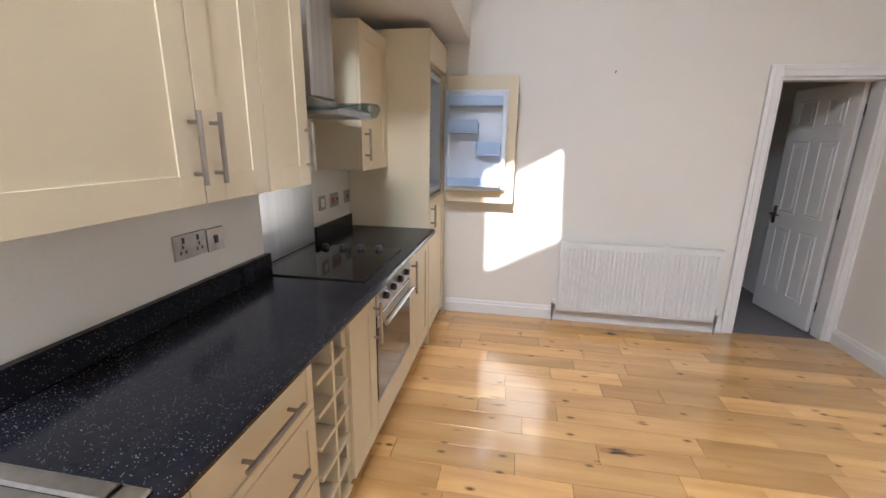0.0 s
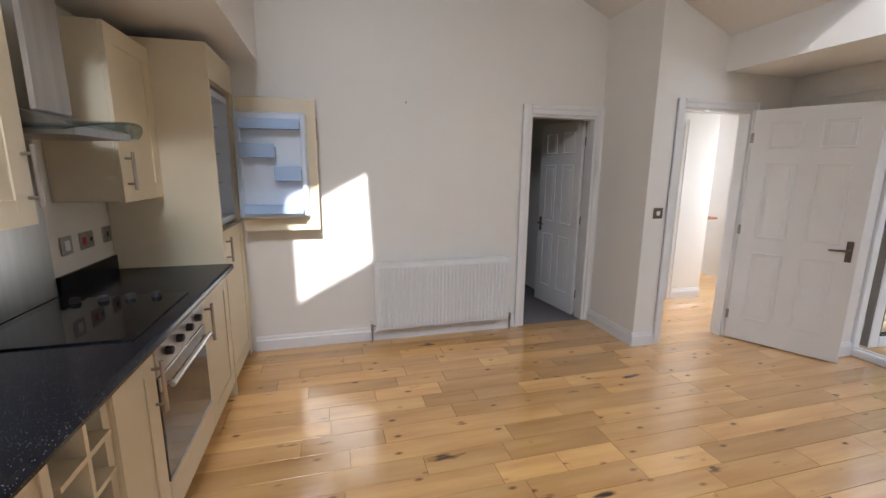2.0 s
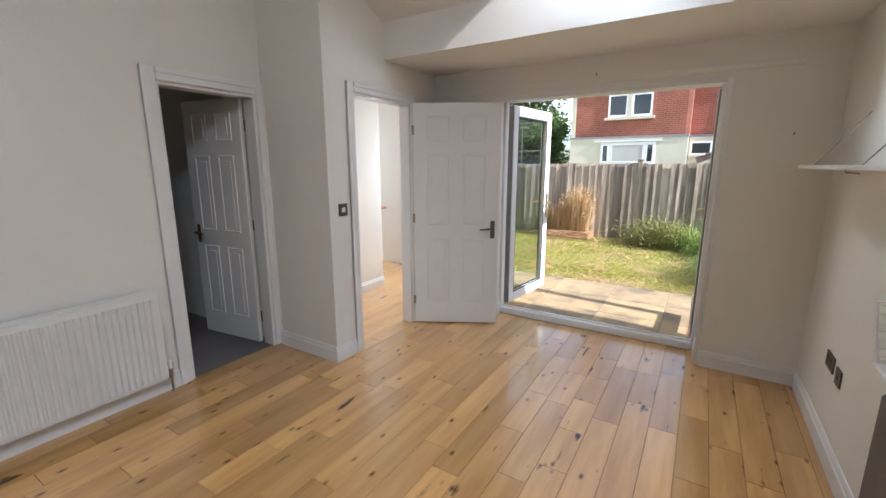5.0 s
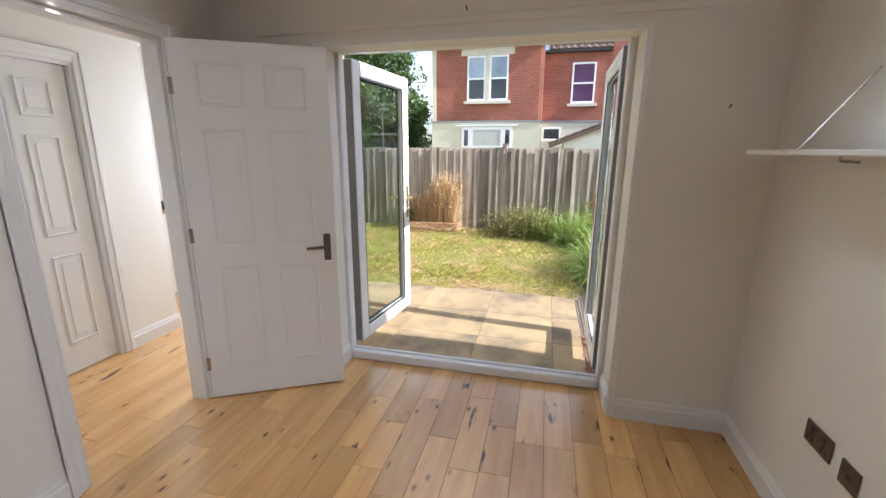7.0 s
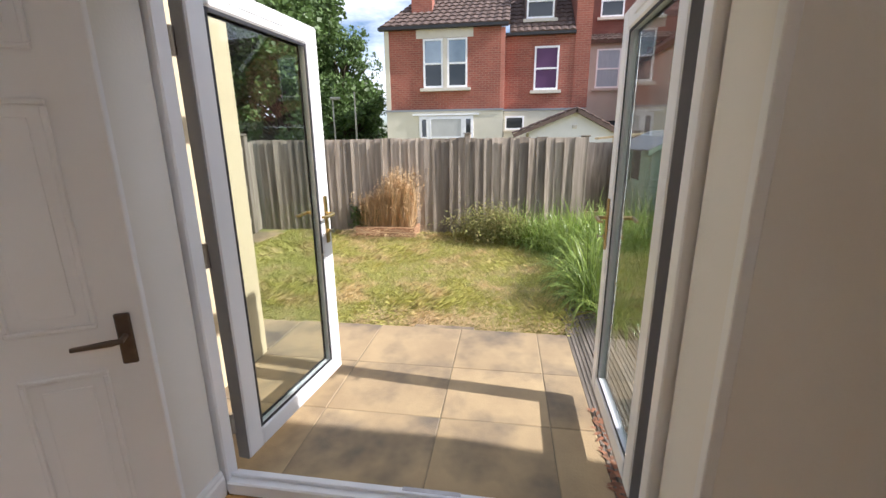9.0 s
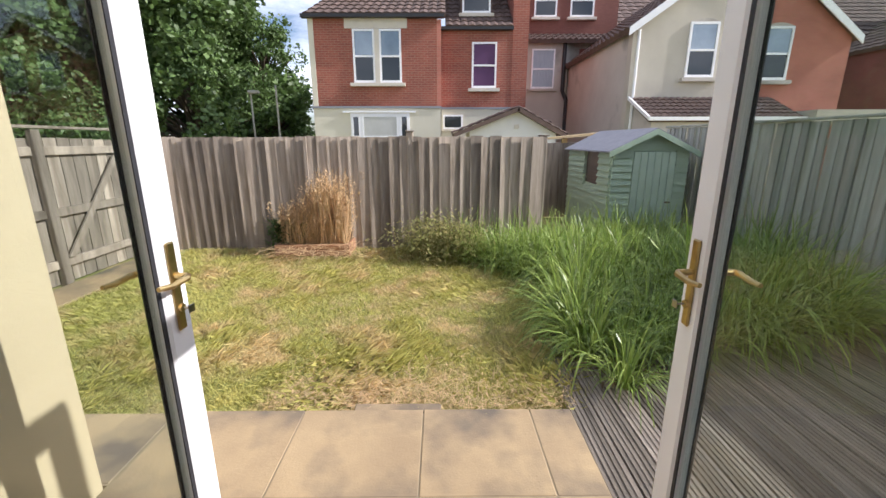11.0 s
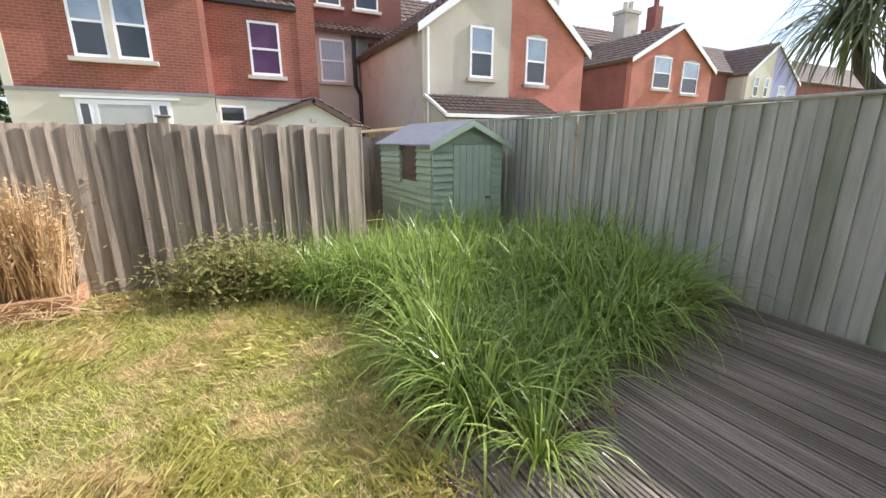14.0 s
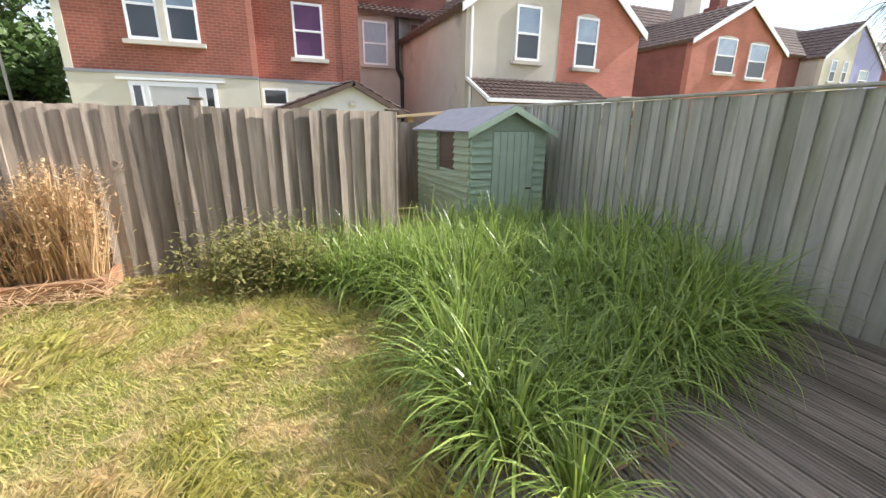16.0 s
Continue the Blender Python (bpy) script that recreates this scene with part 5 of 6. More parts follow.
tagged(part("cut_hay", g, STRAW, fix=False), "loose dry grass cuttings at the lawn edge", "dry grass", kind="stuff")


# ---- houses beyond the fence ----
def brick_material(name, c1, c2, mortar):
    m = mat(name, tuple(x * 1.15 for x in c1), tuple(x * 0.62 for x in c2), 0.9, 0.9)
    n, l = m.node_tree.nodes, m.node_tree.links
    p = n["Principled BSDF"]
    old = p.inputs["Base Color"].links[0].from_socket
    tc, sx, ad, cb, bt = n.new("ShaderNodeTexCoord"), n.new("ShaderNodeSeparateXYZ"), n.new("ShaderNodeMath"), n.new("ShaderNodeCombineXYZ"), n.new("ShaderNodeTexBrick")
    l.new(tc.outputs["Object"], sx.inputs[0]); l.new(sx.outputs["X"], ad.inputs[0]); l.new(sx.outputs["Y"], ad.inputs[1])
    l.new(ad.outputs[0], cb.inputs["X"]); l.new(sx.outputs["Z"], cb.inputs["Y"]); l.new(cb.outputs[0], bt.inputs["Vector"])
    bt.inputs["Scale"].default_value, bt.inputs["Brick Width"].default_value, bt.inputs["Row Height"].default_value, bt.inputs["Mortar Size"].default_value = 1.0, 0.225, 0.075, 0.008
    bt.inputs["Color1"].default_value, bt.inputs["Color2"].default_value, bt.inputs["Mortar"].default_value = (*c1, 1), (*c2, 1), (*mortar, 1)
    mx = n.new("ShaderNodeMix")
    mx.data_type, mx.inputs["Factor"].default_value = "RGBA", 0.45
    l.new(bt.outputs["Color"], mx.inputs["A"]); l.new(old, mx.inputs["B"]); l.new(mx.outputs["Result"], p.inputs["Base Color"])
    bp = n.new("ShaderNodeBump")
    bp.inputs["Strength"].default_value, bp.inputs["Distance"].default_value = 0.4, 0.01
    l.new(bt.outputs["Fac"], bp.inputs["Height"]); bp.invert = True
    l.new(bp.outputs["Normal"], p.inputs["Normal"])
    return m


BRICKWALL = brick_material("red_brick_wall", (0.36, 0.112, 0.075), (0.24, 0.075, 0.055), (0.38, 0.27, 0.20))
BRICKWALL2 = brick_material("orange_brick_wall", (0.53, 0.20, 0.145), (0.44, 0.155, 0.11), (0.42, 0.25, 0.18))
BRICKWALL3 = brick_material("dark_brick_wall", (0.27, 0.095, 0.075), (0.21, 0.075, 0.06), (0.20, 0.12, 0.10))
BLIND = mat("purple_blind", (0.10, 0.035, 0.11), None, 2, 0.6)
CURTAIN = mat("pale_curtain", (0.42, 0.50, 0.56), (0.30, 0.36, 0.42), 9, 0.7, stretch=(1, 6, 0.3))


def sash(parent, x, y0, y1, z0, z1, lights=1, sill=True, fill=None, surround=None, arch=False):
    """A sash window in a front that faces -x; the glass stands back in its reveal."""
    w = thing("window", "white framed sash window", "window")
    w.parent = parent
    del w["category"]
    del w["label"]
    mx = 0.16 if lights > 1 else 0.0
    wl = (y1 - y0 - mx * (lights - 1)) / lights
    g, gp, gu = Geo(), Geo(), Geo()
    for i in range(lights):
        a = y0 + i * (wl + mx)
        b = a + wl
        f = 0.065
        zm = z0 + (z1 - z0) * 0.5
        for q in ((a, a + f, z0, z1), (b - f, b, z0, z1), (a + f, b - f, z0, z0 + f + 0.02), (a + f, b - f, z1 - f, z1), (a + f, b - f, zm - 0.03, zm + 0.03)):
            g.box(x - 0.035, q[0], q[2], x + 0.05, q[1], q[3])
        gp.box(x + 0.0, a + f, z0 + f, x + 0.012, b - f, zm - 0.031)
        gu.box(x - 0.01, a + f, zm + 0.031, x + 0.002, b - f, z1 - f)
        if arch:
            n = 8
            top = [(a + wl * i / n, z1 + 0.002 + 0.10 * math.sin(math.pi * i / n)) for i in range(n + 1)]
            part("arch_head", Geo().prism(top + [(b, z1 + 0.001), (a, z1 + 0.001)], 0, x - 0.03, x + 0.05), surround or STONE, w)
    part("frame", g, UPVC, w)
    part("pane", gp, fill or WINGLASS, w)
    # upper panes take the glass with the sky reflection in its colour
    part("pane", gu, fill or (PAINTED_SKY_GLASS if arch or lights > 1 else WINGLASS), w)
    if lights > 1:
        part("mullion", box(x - 0.06, y0 + wl + 0.002, z0, x + 0.06, y0 + wl + mx - 0.002, z1), STONE, w)
    if sill:
        part("sill", box(x - 0.13, y0 - 0.12, z0 - 0.11, x + 0.05, y1 + 0.12, z0 - 0.002), surround or STONE, w)
    return w


def tile_roof(parent, a, b, c, d, nu, nv, material=SLATE):
    """Lapped tiles over the quad a-b (eaves) to d-c (ridge)."""
    a, b, c, d = (Vector(p) for p in (a, b, c, d))
    nrm = (b - a).cross(d - a).normalized()
    if nrm.z < 0:
        nrm = -nrm
    g = Geo()

    def at(u, v, h):
        return tuple(a.lerp(b, u).lerp(d.lerp(c, u), v) + nrm * h)
    for j in range(nv):
        for i in range(nu):
            u0, u1, v0, v1 = i / nu, (i + 1) / nu, j / nv, (j + 1.08) / nv
            um = (u0 + u1) / 2
            e = 0.04 / nu
            g.add([at(u0 + e, v0, 0.045), at(um, v0, 0.085), at(u1 - e, v0, 0.045), at(u1 - e, v1, 0.01), at(um, v1, 0.04), at(u0 + e, v1, 0.01), at(u0 + e, v0, 0.0), at(u1 - e, v0, 0.0)],
                  [(0, 1, 4, 5), (1, 2, 3, 4), (0, 6, 7, 2, 1)])
    tagged(part("roof_tiles", g, material, parent, fix=False), "", "", "", "stuff")
    part("roof", Geo().add([at(0, 0, 0), at(1, 0, 0), at(1, 1, 0), at(0, 1, 0), at(0, 0, -0.12), at(1, 0, -0.12), at(1, 1, -0.12), at(0, 1, -0.12)], [(0, 1, 2, 3), (7, 6, 5, 4), (0, 1, 5, 4), (1, 2, 6, 5), (2, 3, 7, 6), (3, 0, 4, 7)]), material, parent)


# tall red brick house
hs = thing("red_brick_house", "red brick house with cream lower walls and tiled roof", "house")
HX, HB = 19.5, 20.0
part("brick_wall", box(HX, 1.45, 2.62, HX + 8, 5.60, 5.40), BRICKWALL, hs)
# the return's sunlight is painted in by giving it the orange brick
part("brick_return", Geo().box(HX - 0.0, 1.30, 2.62, HX + 0.6, 1.448, 5.38), BRICKWALL2, hs, "brick corner coloured brighter orange for the sun on it")
part("corner_strip", box(HX - 0.02, 5.60, GZ, HX + 8, 5.78, 5.40), RENDER_CREAM, hs)
part("cream_wall", box(HX - 0.02, 1.32, GZ, HX + 8, 5.60, 2.55), RENDER_CREAM, hs)
part("band", box(HX - 0.06, 1.30, 2.55, HX + 8, 5.80, 2.62), LEADBAND, hs)
part("lintel", box(HX - 0.04, 2.45, 5.10, HX - 0.001, 4.55, 5.40), STONE, hs)
sash(hs, HX - 0.02, 2.66, 4.30, 3.38, 5.08, 2)
part("brick_wall", box(HB, -1.65, 2.62, HB + 8, 1.30, 5.15), BRICKWALL, hs)
part("cream_wall", box(HB - 0.02, -1.65, GZ, HB + 8, 1.30, 2.55), RENDER_CREAM, hs)
part("band", box(HB - 0.06, -1.65, 2.55, HB + 8, 1.30, 2.62), LEADBAND, hs)
sash(hs, HB - 0.02, -0.66, 0.22, 3.26, 4.78, fill=BLIND)
bay = part("window", box(HX - 0.06, 2.42, 1.45, HX - 0.021, 4.50, 2.38, 0.004), UPVC, hs, "wide white window with two narrow side lights")
for a, b, fill in ((4.22, 4.40, WINGLASS), (2.88, 4.04, mat("pale_blind", (0.52, 0.52, 0.50), (0.46, 0.46, 0.44), 3, 0.6)), (2.52, 2.70, WINGLASS)):
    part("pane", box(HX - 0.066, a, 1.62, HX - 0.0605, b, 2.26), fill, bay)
    part("frame", Geo().box(HX - 0.08, a - 0.045, 1.57, HX - 0.067, a, 2.31).box(HX - 0.08, b, 1.57, HX - 0.067, b + 0.045, 2.31).box(HX - 0.08, a, 2.26, HX - 0.067, b, 2.31).box(HX - 0.08, a, 1.57, HX - 0.067, b, 1.62), UPVC, bay)
part("fascia_board", box(HX - 0.10, 2.2, 2.40, HX - 0.021, 4.75, 2.46), UPVC, hs)
small = part("window", box(HB - 0.05, 0.52, 1.86, HB - 0.021, 1.24, 2.36, 0.004), UPVC, hs, "small white framed window")
part("pane", box(HB - 0.056, 0.58, 1.92, HB - 0.0505, 1.18, 2.30), WINGLASS, small)
part("sill", box(HB - 0.12, 0.46, 1.79, HB - 0.021, 1.30, 1.858), STONE, small)
part("gutter", Geo().box(HX - 0.22, 1.2, 5.40, HX + 0.02, 5.95, 5.50).box(HB - 0.2, -1.2, 5.15, HB + 0.02, 1.3, 5.24), BLACKPIPE, hs)
tile_roof(hs, (HX - 0.15, 1.15, 5.50), (HX - 0.15, 5.9, 5.50), (HX + 3.6, 4.3, 8.0), (HX + 3.6, 1.15, 8.0), 16, 13)
tile_roof(hs, (HB - 0.15, -1.2, 5.24), (HB - 0.15, 1.15, 5.24), (HB + 3.4, 1.15, 7.9), (HB + 3.4, -1.2, 7.9), 9, 13)
part("party_wall", box(HB - 0.02, -1.75, 2.62, HB + 6, -1.2, 7.6), BRICKWALL, hs)
sash(hs, HB + 0.45, -0.45, 0.55, 5.80, 7.0)
part("dormer_cheeks", Geo().box(HB + 0.5, -0.52, 5.6, HB + 3, 0.62, 7.1), SLATE, hs)
part("chimney", Geo().box(HX + 0.9, 4.1, 6.2, HX + 1.5, 4.9, 9.0).box(HX + 0.85, 4.05, 9.0, HX + 1.55, 4.95, 9.2), BRICKWALL, hs)
# grey rendered link with curtained window
lk = thing("grey_rendered_house", "grey rendered rear wing with a curtained sash window", "house")
LX = 24.0
part("wall", box(LX, -4.35, GZ, LX + 2.4, -2.30, 5.65), RENDER_GREY, lk)
sash(lk, LX - 0.02, -3.75, -2.72, 3.70, 5.35, fill=CURTAIN, surround=RENDER_GREY)
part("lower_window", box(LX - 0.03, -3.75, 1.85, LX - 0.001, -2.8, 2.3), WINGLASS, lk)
tile_roof(lk, (LX - 0.3, -7.0, 5.65), (LX - 0.3, -1.8, 5.65), (LX + 0.7, -1.8, 6.1), (LX + 0.7, -7.0, 6.1), 20, 3)
part("dormer_wall", box(LX + 0.6, -6.6, 6.1, LX + 2.4, -1.8, 8.6), mat("hung_tile", (0.24, 0.10, 0.075), (0.17, 0.07, 0.055), 6, 0.9, 0.5, 30, stretch=(1, 1, 8)), lk, "brown tile-hung dormer")
sash(lk, LX + 0.56, -3.85, -2.85, 6.75, 8.1)
sash(lk, LX + 0.56, -5.5, -4.45, 6.75, 8.1)
part("recess_wall", box(LX + 0.3, -7.0, GZ, LX + 2.4, -4.36, 5.65), RENDER_GREY, lk)
part("recess_brick", box(LX + 0.2, -6.9, 4.4, LX + 0.298, -4.9, 5.4), BRICKWALL3, lk)
part("drain_pipe", Geo().tube([(LX - 0.08, -4.15, 5.7), (LX - 0.08, -4.15, 3.6), (LX - 0.08, -4.35, 3.2), (LX - 0.08, -4.35, GZ)], 0.09).tube([(LX - 0.08, -4.35, 2.3), (LX - 0.12, -4.8, 2.45)], 0.06), BLACKPIPE, lk, "black waste pipes")
part("open_casement", Geo().box(LX - 0.06, -4.75, 3.7, LX + 0.0, -4.5, 4.7), UPVC, lk)


def gable_house(name, label, x, y0, y1, ym, zl, zr, za, depth, left_mat, right_mat, split, flank_mat, windows, base=None):
    th = thing(name, label, "house")
    if split is None:
        part("front_wall", Geo().prism([(y0, GZ), (y1, GZ), (y1, zr), (ym, za), (y0, zl)], 0, x, x + 0.3), left_mat, th)
    else:
        zs = za if abs(split - ym) < 1e-3 else (zl + (za - zl) * (y0 - split) / (y0 - ym) if split > ym else zr + (za - zr) * (split - y1) / (ym - y1))
        a = [(y0, GZ), (split, GZ), (split, zs)] + ([(ym, za)] if split < ym else []) + [(y0, zl)]
        b = [(split, GZ), (y1, GZ), (y1, zr)] + ([(ym, za)] if split > ym else []) + [(split, zs)]
        part("front_wall", Geo().prism(a, 0, x, x + 0.3), left_mat, th)
        part("front_wall", Geo().prism(b, 0, x - 0.01, x + 0.3), right_mat, th)
    part("side_wall", box(x + 0.3, y0 - 0.3, GZ, x + depth, y0, zl), flank_mat, th)
    part("side_wall", box(x + 0.3, y1, GZ, x + depth, y1 + 0.3, zr), flank_mat, th)
    nv = 9
    tile_roof(th, (x - 0.15, y0 + 0.2, zl - 0.1), (x + depth, y0 + 0.2, zl - 0.1), (x + depth, ym, za + 0.08), (x - 0.15, ym, za + 0.08), 22, nv)
    tile_roof(th, (x - 0.15, y1 - 0.2, zr - 0.1), (x + depth, y1 - 0.2, zr - 0.1), (x + depth, ym, za + 0.08), (x - 0.15, ym, za + 0.08), 22, nv)
    for ye, ze in ((y0 + 0.2, zl - 0.1), (y1 - 0.2, zr - 0.1)):
        part("barge_board", Geo().prism([(ye, ze - 0.2), (ym, za - 0.17), (ym, za + 0.1), (ye, ze + 0.03)], 0, x - 0.19, x - 0.155), UPVC, th)
    for (a, b, c, d) in windows:
        sash(th, x - 0.025, min(a, b), max(a, b), c, d, 1, True, None, RENDER_GREY, True)
    return th


gh = gable_house("rendered_gable_house", "pair of gabled rear wings, pale render and orange brick", 17.6, -4.40, -10.95, -7.65, 4.72, 4.50, 7.0, 8, RENDER_WHITE, BRICKWALL2, -7.65, RENDER_GREY, ((-6.05, -6.92, 3.28, 4.82), (-8.27, -9.15, 3.20, 4.70)))
part("rain_pipe", Geo().tube([(17.54, -4.55, 4.6), (17.54, -4.55, GZ)], 0.045), UPVC, gh, "white rain pipe")
part("lean_to", Geo().prism([(17.58, GZ), (16.3, GZ), (16.3, 2.05), (17.58, 2.62)], 1, -8.7, -4.6), RENDER_GREY, gh)
tile_roof(gh, (16.2, -8.8, 2.05), (16.2, -4.5, 2.05), (17.58, -4.5, 2.70), (17.58, -8.8, 2.70), 22, 6)
part("lean_to_edge", Geo().box(16.12, -8.85, 1.98, 16.2, -4.45, 2.08).prism([(16.15, 2.0), (17.6, 2.65), (17.6, 2.75), (16.15, 2.1)], 1, -4.48, -4.42), UPVC, gh)
part("lean_to_flat", Geo().box(15.9, -11.0, 1.9, 17.5, -8.9, 2.25), RENDER_WHITE, gh)
g2 = gable_house("brick_gable_house", "red brick gabled rear wing with two sash windows", 21.0, -17.7, -24.4, -21.2, 5.40, 5.25, 7.2, 9, BRICKWALL2, BRICKWALL2, None, BRICKWALL3, ((-19.3, -20.7, 3.95, 5.55), (-21.7, -23.1, 3.8, 5.45)))
part("chimney", Geo().box(25, -16.2, 6.4, 26, -14.8, 9.2).box(24.9, -16.3, 9.2, 26.1, -14.7, 9.4).tube([(25.3, -15.8, 9.4), (25.3, -15.8, 9.9)], 0.15).tube([(25.7, -15.2, 9.4), (25.7, -15.2, 9.9)], 0.15), RENDER_GREY, g2)
part("chimney", Geo().box(26, -23.9, 6.4, 26.9, -22.6, 9.2).box(25.9, -24.0, 9.2, 27.0, -22.5, 9.4).tube([(26.4, -23.5, 9.4), (26.4, -23.5, 10.0)], 0.16).tube([(26.4, -23.0, 9.4), (26.4, -23.0, 9.9)], 0.15), RENDER_GREY, g2)
part("chimney", Geo().box(26, -26.6, 6.4, 26.9, -25.3, 8.6).box(26.1, -26.3, 8.6, 26.8, -25.6, 10.0).tube([(26.4, -25.95, 10.0), (26.4, -25.95, 10.5)], 0.17), BRICKWALL3, g2)
g3 = gable_house("far_gable_house", "cream and lilac gabled house farther along the row", 25.0, -35.6, -43.2, -39.2, 6.3, 6.0, 8.7, 10, RENDER_CREAM, RENDER_LILAC, -39.2, RENDER_GREY, ((-36.5, -37.2, 4.6, 6.1), (-38.0, -38.6, 4.6, 6.1), (-40.2, -41.4, 4.2, 5.6)))
g4 = gable_house("far_gable_house", "pale gabled house at the end of the row", 30.0, -55.0, -62.0, -58.5, 6.3, 6.0, 8.7, 10, RENDER_CREAM, RENDER_CREAM, None, RENDER_GREY, ((-56.2, -57.5, 4.4, 6.0),))
# terrace roofs behind the gables
tr = thing("terrace_row", "long brown tiled roofs of the terrace behind", "house")
part("wall", box(26.5, -70, GZ, 34, -4.7, 6.4), BRICKWALL3, tr)
tile_roof(tr, (26.2, -70, 6.4), (26.2, -4.7, 6.4), (30.0, -4.7, 9.2), (30.0, -70, 9.2), 130, 10)
# small white outbuilding with tiled gable
ob = thing("white_outbuilding", "white outbuilding with a low tiled gable roof", "outbuilding")
part("wall", Geo().prism([(0.45, GZ), (-2.20, GZ), (-2.20, 1.72), (-1.0, 2.32), (0.45, 1.72)], 0, 17.3, 17.5), mat("white_render", (0.74, 0.73, 0.70), None, 2, 0.85), ob)
tile_roof(ob, (17.1, 0.95, 1.66), (18.9, 0.95, 1.66), (18.9, -1.0, 2.42), (17.1, -1.0, 2.42), 6, 7)
tile_roof(ob, (17.1, -2.5, 1.62), (18.9, -2.5, 1.62), (18.9, -1.0, 2.42), (17.1, -1.0, 2.42), 6, 6)
part("side_wall", Geo().box(17.5, 0.3, GZ, 19.4, 0.45, 1.7).box(17.5, -2.2, GZ, 19.4, -2.05, 1.7), RENDER_CREAM, ob)
part("wall_lamp", box(17.22, -1.05, 1.80, 17.30, -0.9, 1.92, 0.02), STONE, ob)


# ---- trees ----
def leafy_tree(name, label, at, height, spread, leaves, seed, size=0.29, low=0.10):
    r = random.Random(seed)
    th = thing(name, label, "tree", (*at, GZ))
    g = Geo()
    g.tube([(0, 0, 0), (0.1, 0.05, height * 0.25), (-0.05, 0.1, height * 0.55), (0, 0, height * 0.85)], [0.38, 0.28, 0.18, 0.05], 10)
    blobs = []
    for i in range(80):
        a = r.uniform(0, 6.283)
        t = r.uniform(low, 1.0)
        rad = spread * (0.35 + 0.75 * math.sin(min(1.0, (1.02 - t) / 0.75) * 1.57)) * r.uniform(0.45, 1.0)
        c = Vector((math.cos(a) * rad, math.sin(a) * rad, height * t))
        blobs.append((c, r.uniform(0.5, 1.15) * spread * 0.30))
        s = Vector((0, 0, height * max(0.15, t - 0.25)))
        g.tube([s, s.lerp(c, 0.5) + Vector((0, 0, 0.2)), c], [0.10, 0.06, 0.02], 6)
    part("trunk", g, BARK, th)
    vs, fs = [], []
    for i in range(leaves):
        c, rr = r.choice(blobs)
        d = Vector((r.gauss(0, 1), r.gauss(0, 1), r.gauss(0, 0.8)))
        d.normalize()
        p = c + d * rr * r.random() ** 0.4
        u = Vector((r.gauss(0, 1), r.gauss(0, 1), r.gauss(0, 0.7))).normalized()
        w = u.cross(Vector((r.gauss(0, 1), r.gauss(0, 1), r.gauss(0, 1)))).normalized()
        s = size * r.uniform(0.5, 1.25)
        k = len(vs)
        vs += [tuple(p - u * s * 0.5), tuple(p + w * s * 0.33 + Vector((0, 0, 0.02))), tuple(p + u * s * 0.5), tuple(p - w * s * 0.33 + Vector((0, 0, 0.02)))]
        fs.append((k, k + 1, k + 2, k + 3))
    c = Geo()
    c.v, c.f = vs, fs
    part("crown", c, LEAF, th, fix=False)
    return th


leafy_tree("tree", "tall dense dark green tree beyond the fence", (27.5, 14.6), 13.5, 5.2, 74000, 51, 0.33, 0.03)
leafy_tree("tree", "tall dense dark green tree beyond the fence", (25.0, 20.5), 14.0, 5.4, 70000, 52, 0.33, 0.03)
leafy_tree("tree", "broad green tree leaning over the fence", (19.5, 20.0), 11.0, 4.6, 36000, 53)
leafy_tree("tree", "smaller bushy green tree beside the brick house", (27.0, 10.4), 7.0, 2.5, 14000, 54, 0.22, 0.05)
leafy_tree("tree", "low bushy green tree behind the fence", (23.5, 12.3), 5.6, 3.0, 22000, 55, 0.22, 0.02)
leafy_tree("tree", "low bushy green tree behind the fence", (18.5, 15.6), 4.2, 2.8, 14000, 56, 0.22, 0.02)
for at, hgt, lamp in (((22.0, 9.0), 3.4, True), ((21.0, 7.6), 3.6, False)):
    lp = thing("street_lamp" if lamp else "utility_pole", "thin grey street lamp post beyond the fence" if lamp else "thin bare grey pole beyond the fence", "street lamp" if lamp else "pole", (*at, GZ))
    part("pole", Geo().tube([(0, 0, 0), (0, 0, hgt)], [0.05, 0.035]), CONCRETE, lp)
    if lamp:
        part("lantern", Geo().box(-0.1, -0.35, hgt, 0.1, 0.1, hgt + 0.12, 0.03), CONCRETE, lp)
# spiky palm over the side fence
pm = thing("palm_tree", "spiky palm tree with drooping narrow leaves and unseen heads added for shade", "palm tree", (6.95, -5.1, GZ))
r = random.Random(61)
# heads with negative x are out of view, added to shade the front plants
HEADS = ((0.42, 0.05, 3.15), (0.0, 0.0, 3.5), (-0.40, 0.1, 3.75), (-0.72, -0.1, 3.65), (0.85, -0.2, 2.95))
g = Geo().tube([(0, 0, 0), (0.02, 0.01, 0.9), (0.0, 0.0, 1.7)], [0.16, 0.13, 0.11], 10)
for hx, hy, hz in HEADS:
    g.tube([(0, 0, 1.5), (hx * 0.7, hy * 0.7, 2.2), (hx, hy, hz)], [0.09, 0.07, 0.05], 8)
part("trunk", g, BARK, pm)
g = Geo()
for hx, hy, hz in HEADS:
    for i in range(150):
        a, e = r.uniform(0, 6.283), r.uniform(-0.9, 1.1)
        ribbon(g, (hx, hy, hz + r.uniform(-0.25, 0.12)), Vector((math.cos(a), math.sin(a), e)), r.uniform(0.7, 1.25), 0.04, r.uniform(1.0, 3.2), 6)
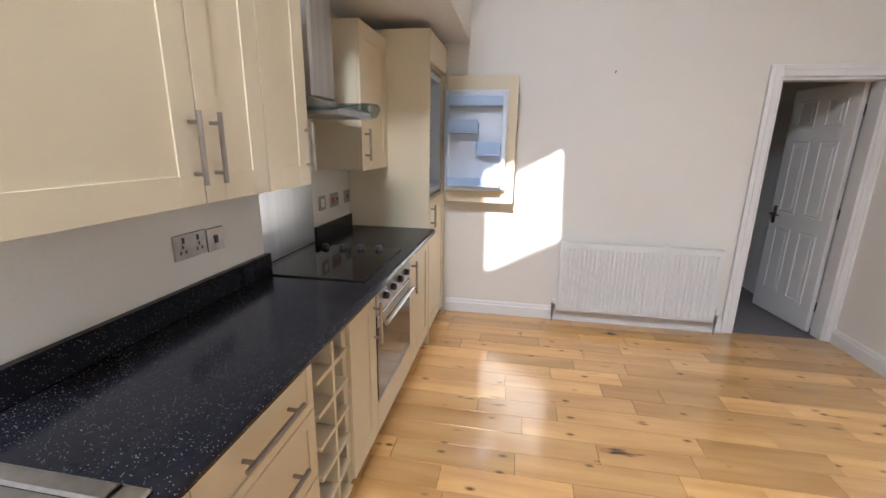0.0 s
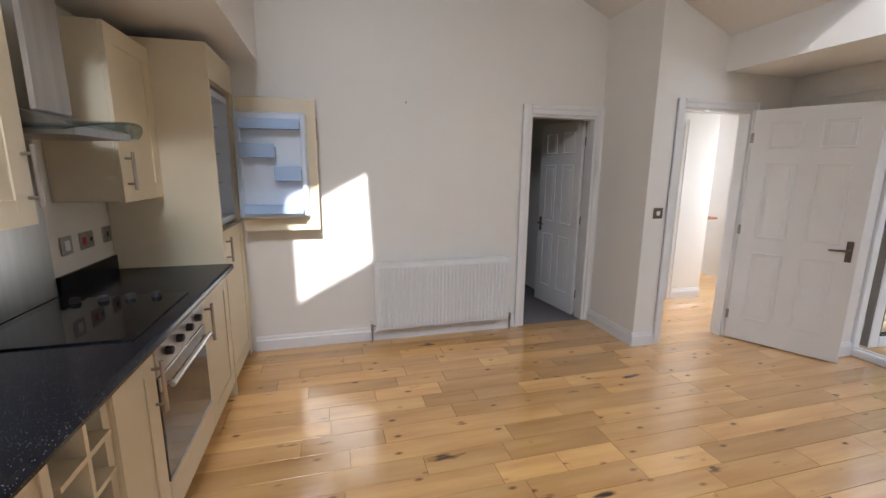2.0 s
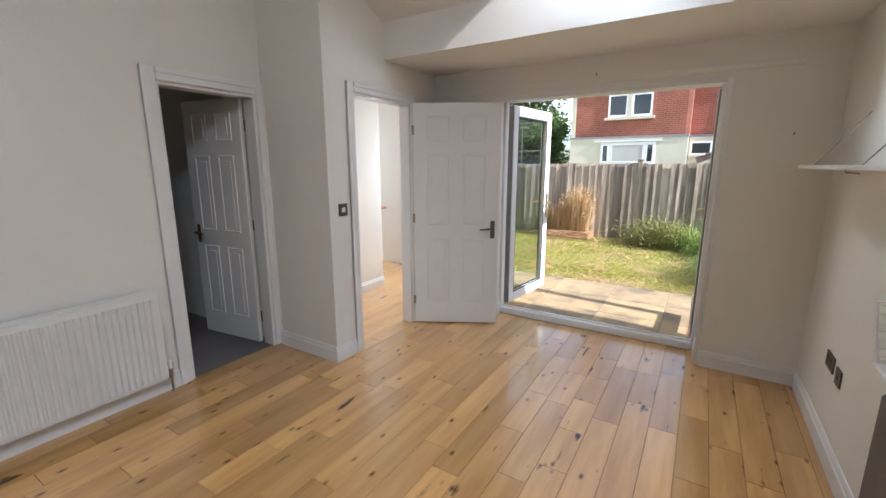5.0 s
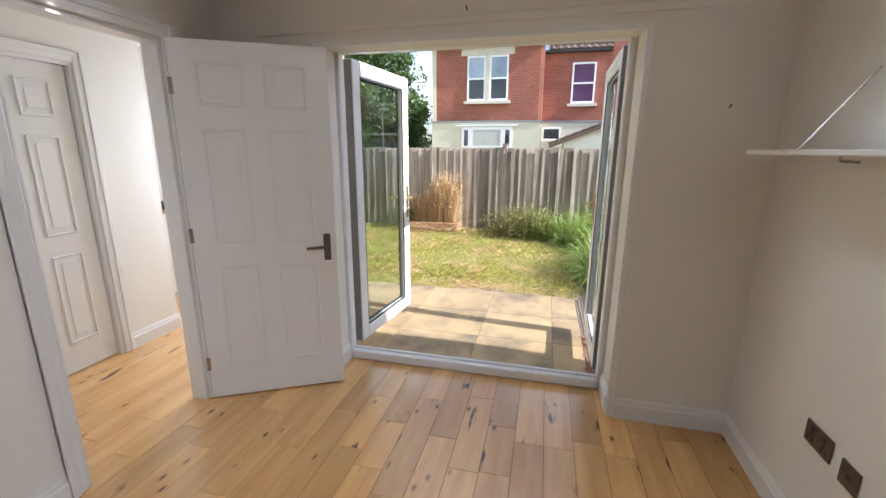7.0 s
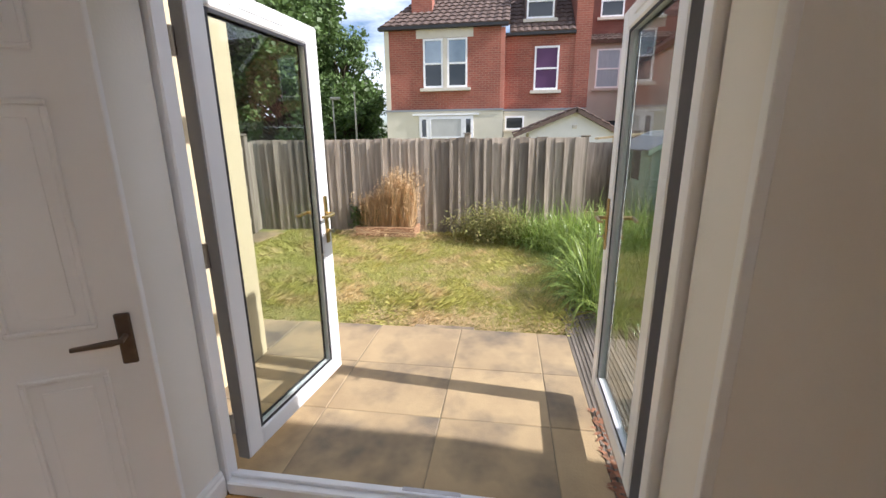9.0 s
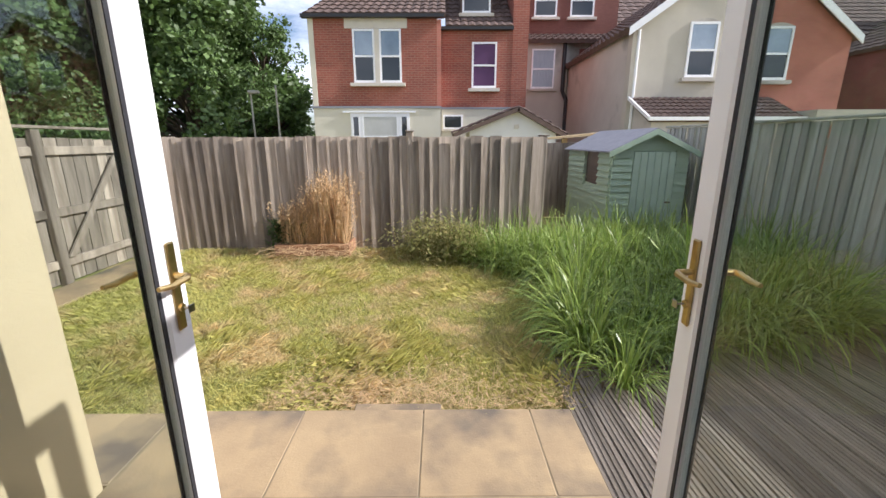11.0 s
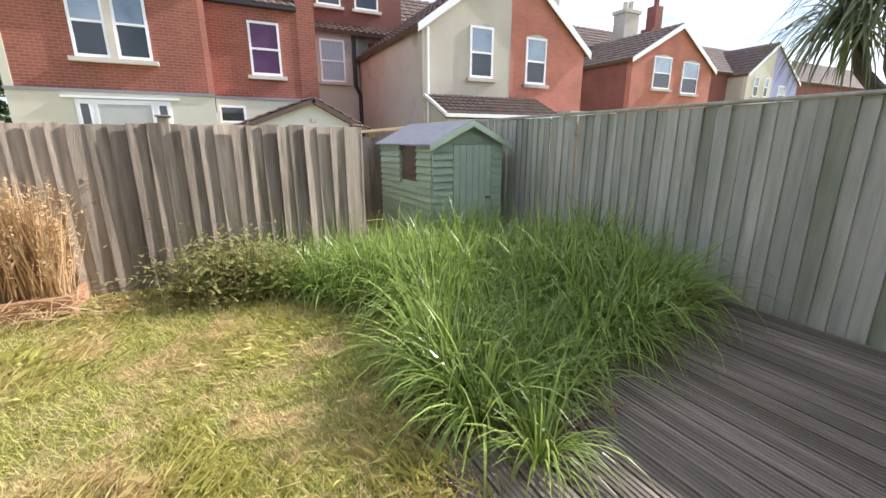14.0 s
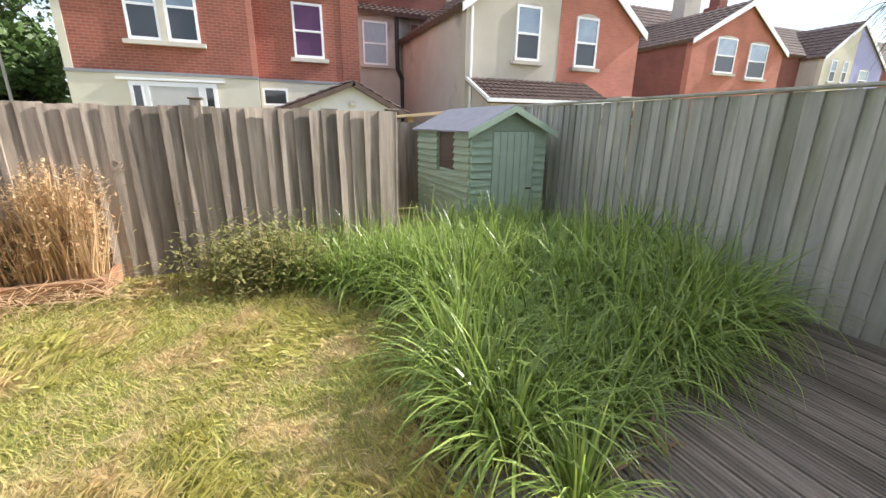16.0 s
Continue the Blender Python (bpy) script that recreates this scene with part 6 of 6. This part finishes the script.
part("crown", g, mat("palm_leaf", (0.10, 0.14, 0.06), (0.16, 0.18, 0.10), 2, 0.6, rand=0.3, island=True), pm, fix=False)


# ---- floor boards (last of the inside) ----
fl = setting("floor", Geo().box(-1.1, -2.7, -0.095, 4.36, NY, -0.014).box(4.36, DY0, -0.095, 4.375, DY1, -0.014).box(PX + 0.1, NY, -0.095, 5.6, 6.0, -0.014).box(4.46, 2.98, -0.095, 5.6, NY, -0.014).box(4.36, 2.98, -0.095, 4.46, NY, -0.014), mat("floor_gap", (0.09, 0.05, 0.02), None, 5, 0.9), "lacquered oak plank floor", "floor")
PW = 0.147
rng = random.Random(4)
plank_meshes = {}


def plank_mesh(l):
    l = round(l * 20) / 20
    if l not in plank_meshes:
        plank_meshes[l] = Geo().box(-l / 2 + 0.0012, -PW / 2 + 0.0011, -0.014, l / 2 - 0.0012, PW / 2 - 0.0011, 0.0, 0.0004).mesh("plank", OAK)
    return plank_meshes[l], l


y = NY - PW / 2 + 0.02
while y > -0.9:
    x = -0.6 - rng.random() * 0.6
    lim = 2.82 if y > 2.935 else 4.375
    while x < lim - 0.03:
        l = rng.choice((0.35, 0.45, 0.6, 0.75, 0.9, 1.1))
        if x + l > lim - 0.2:
            l = lim - x
        me, l2 = plank_mesh(l)
        if x + l > -0.5 and (y > -0.1 or x < 2.0):
            ob = new("plank", me)
            ob.location = (x + l / 2, y, 0)
            ob.scale = (l / l2, 1, 1)
            ob.parent = fl
        x += l
    y -= PW
g = Geo()
y = NY + 0.02 - PW / 2 - 3 * PW
while y < 6.0:
    x = 2.8 - rng.random() * 0.6
    while x < 5.55:
        l = rng.choice((0.45, 0.6, 0.75, 0.9))
        xa, xb = max(x, 2.815), min(x + l, 5.53)
        if xb - xa > 0.05:
            g.box(xa + 0.0006, y - PW / 2 + 0.0006, -0.014, xb - 0.0006, y + PW / 2 - 0.0006, 0.0, 0.0011)
        x += l
    y += PW
tagged(part("hall_planks", g, OAK, fl), "", "", "", "stuff")
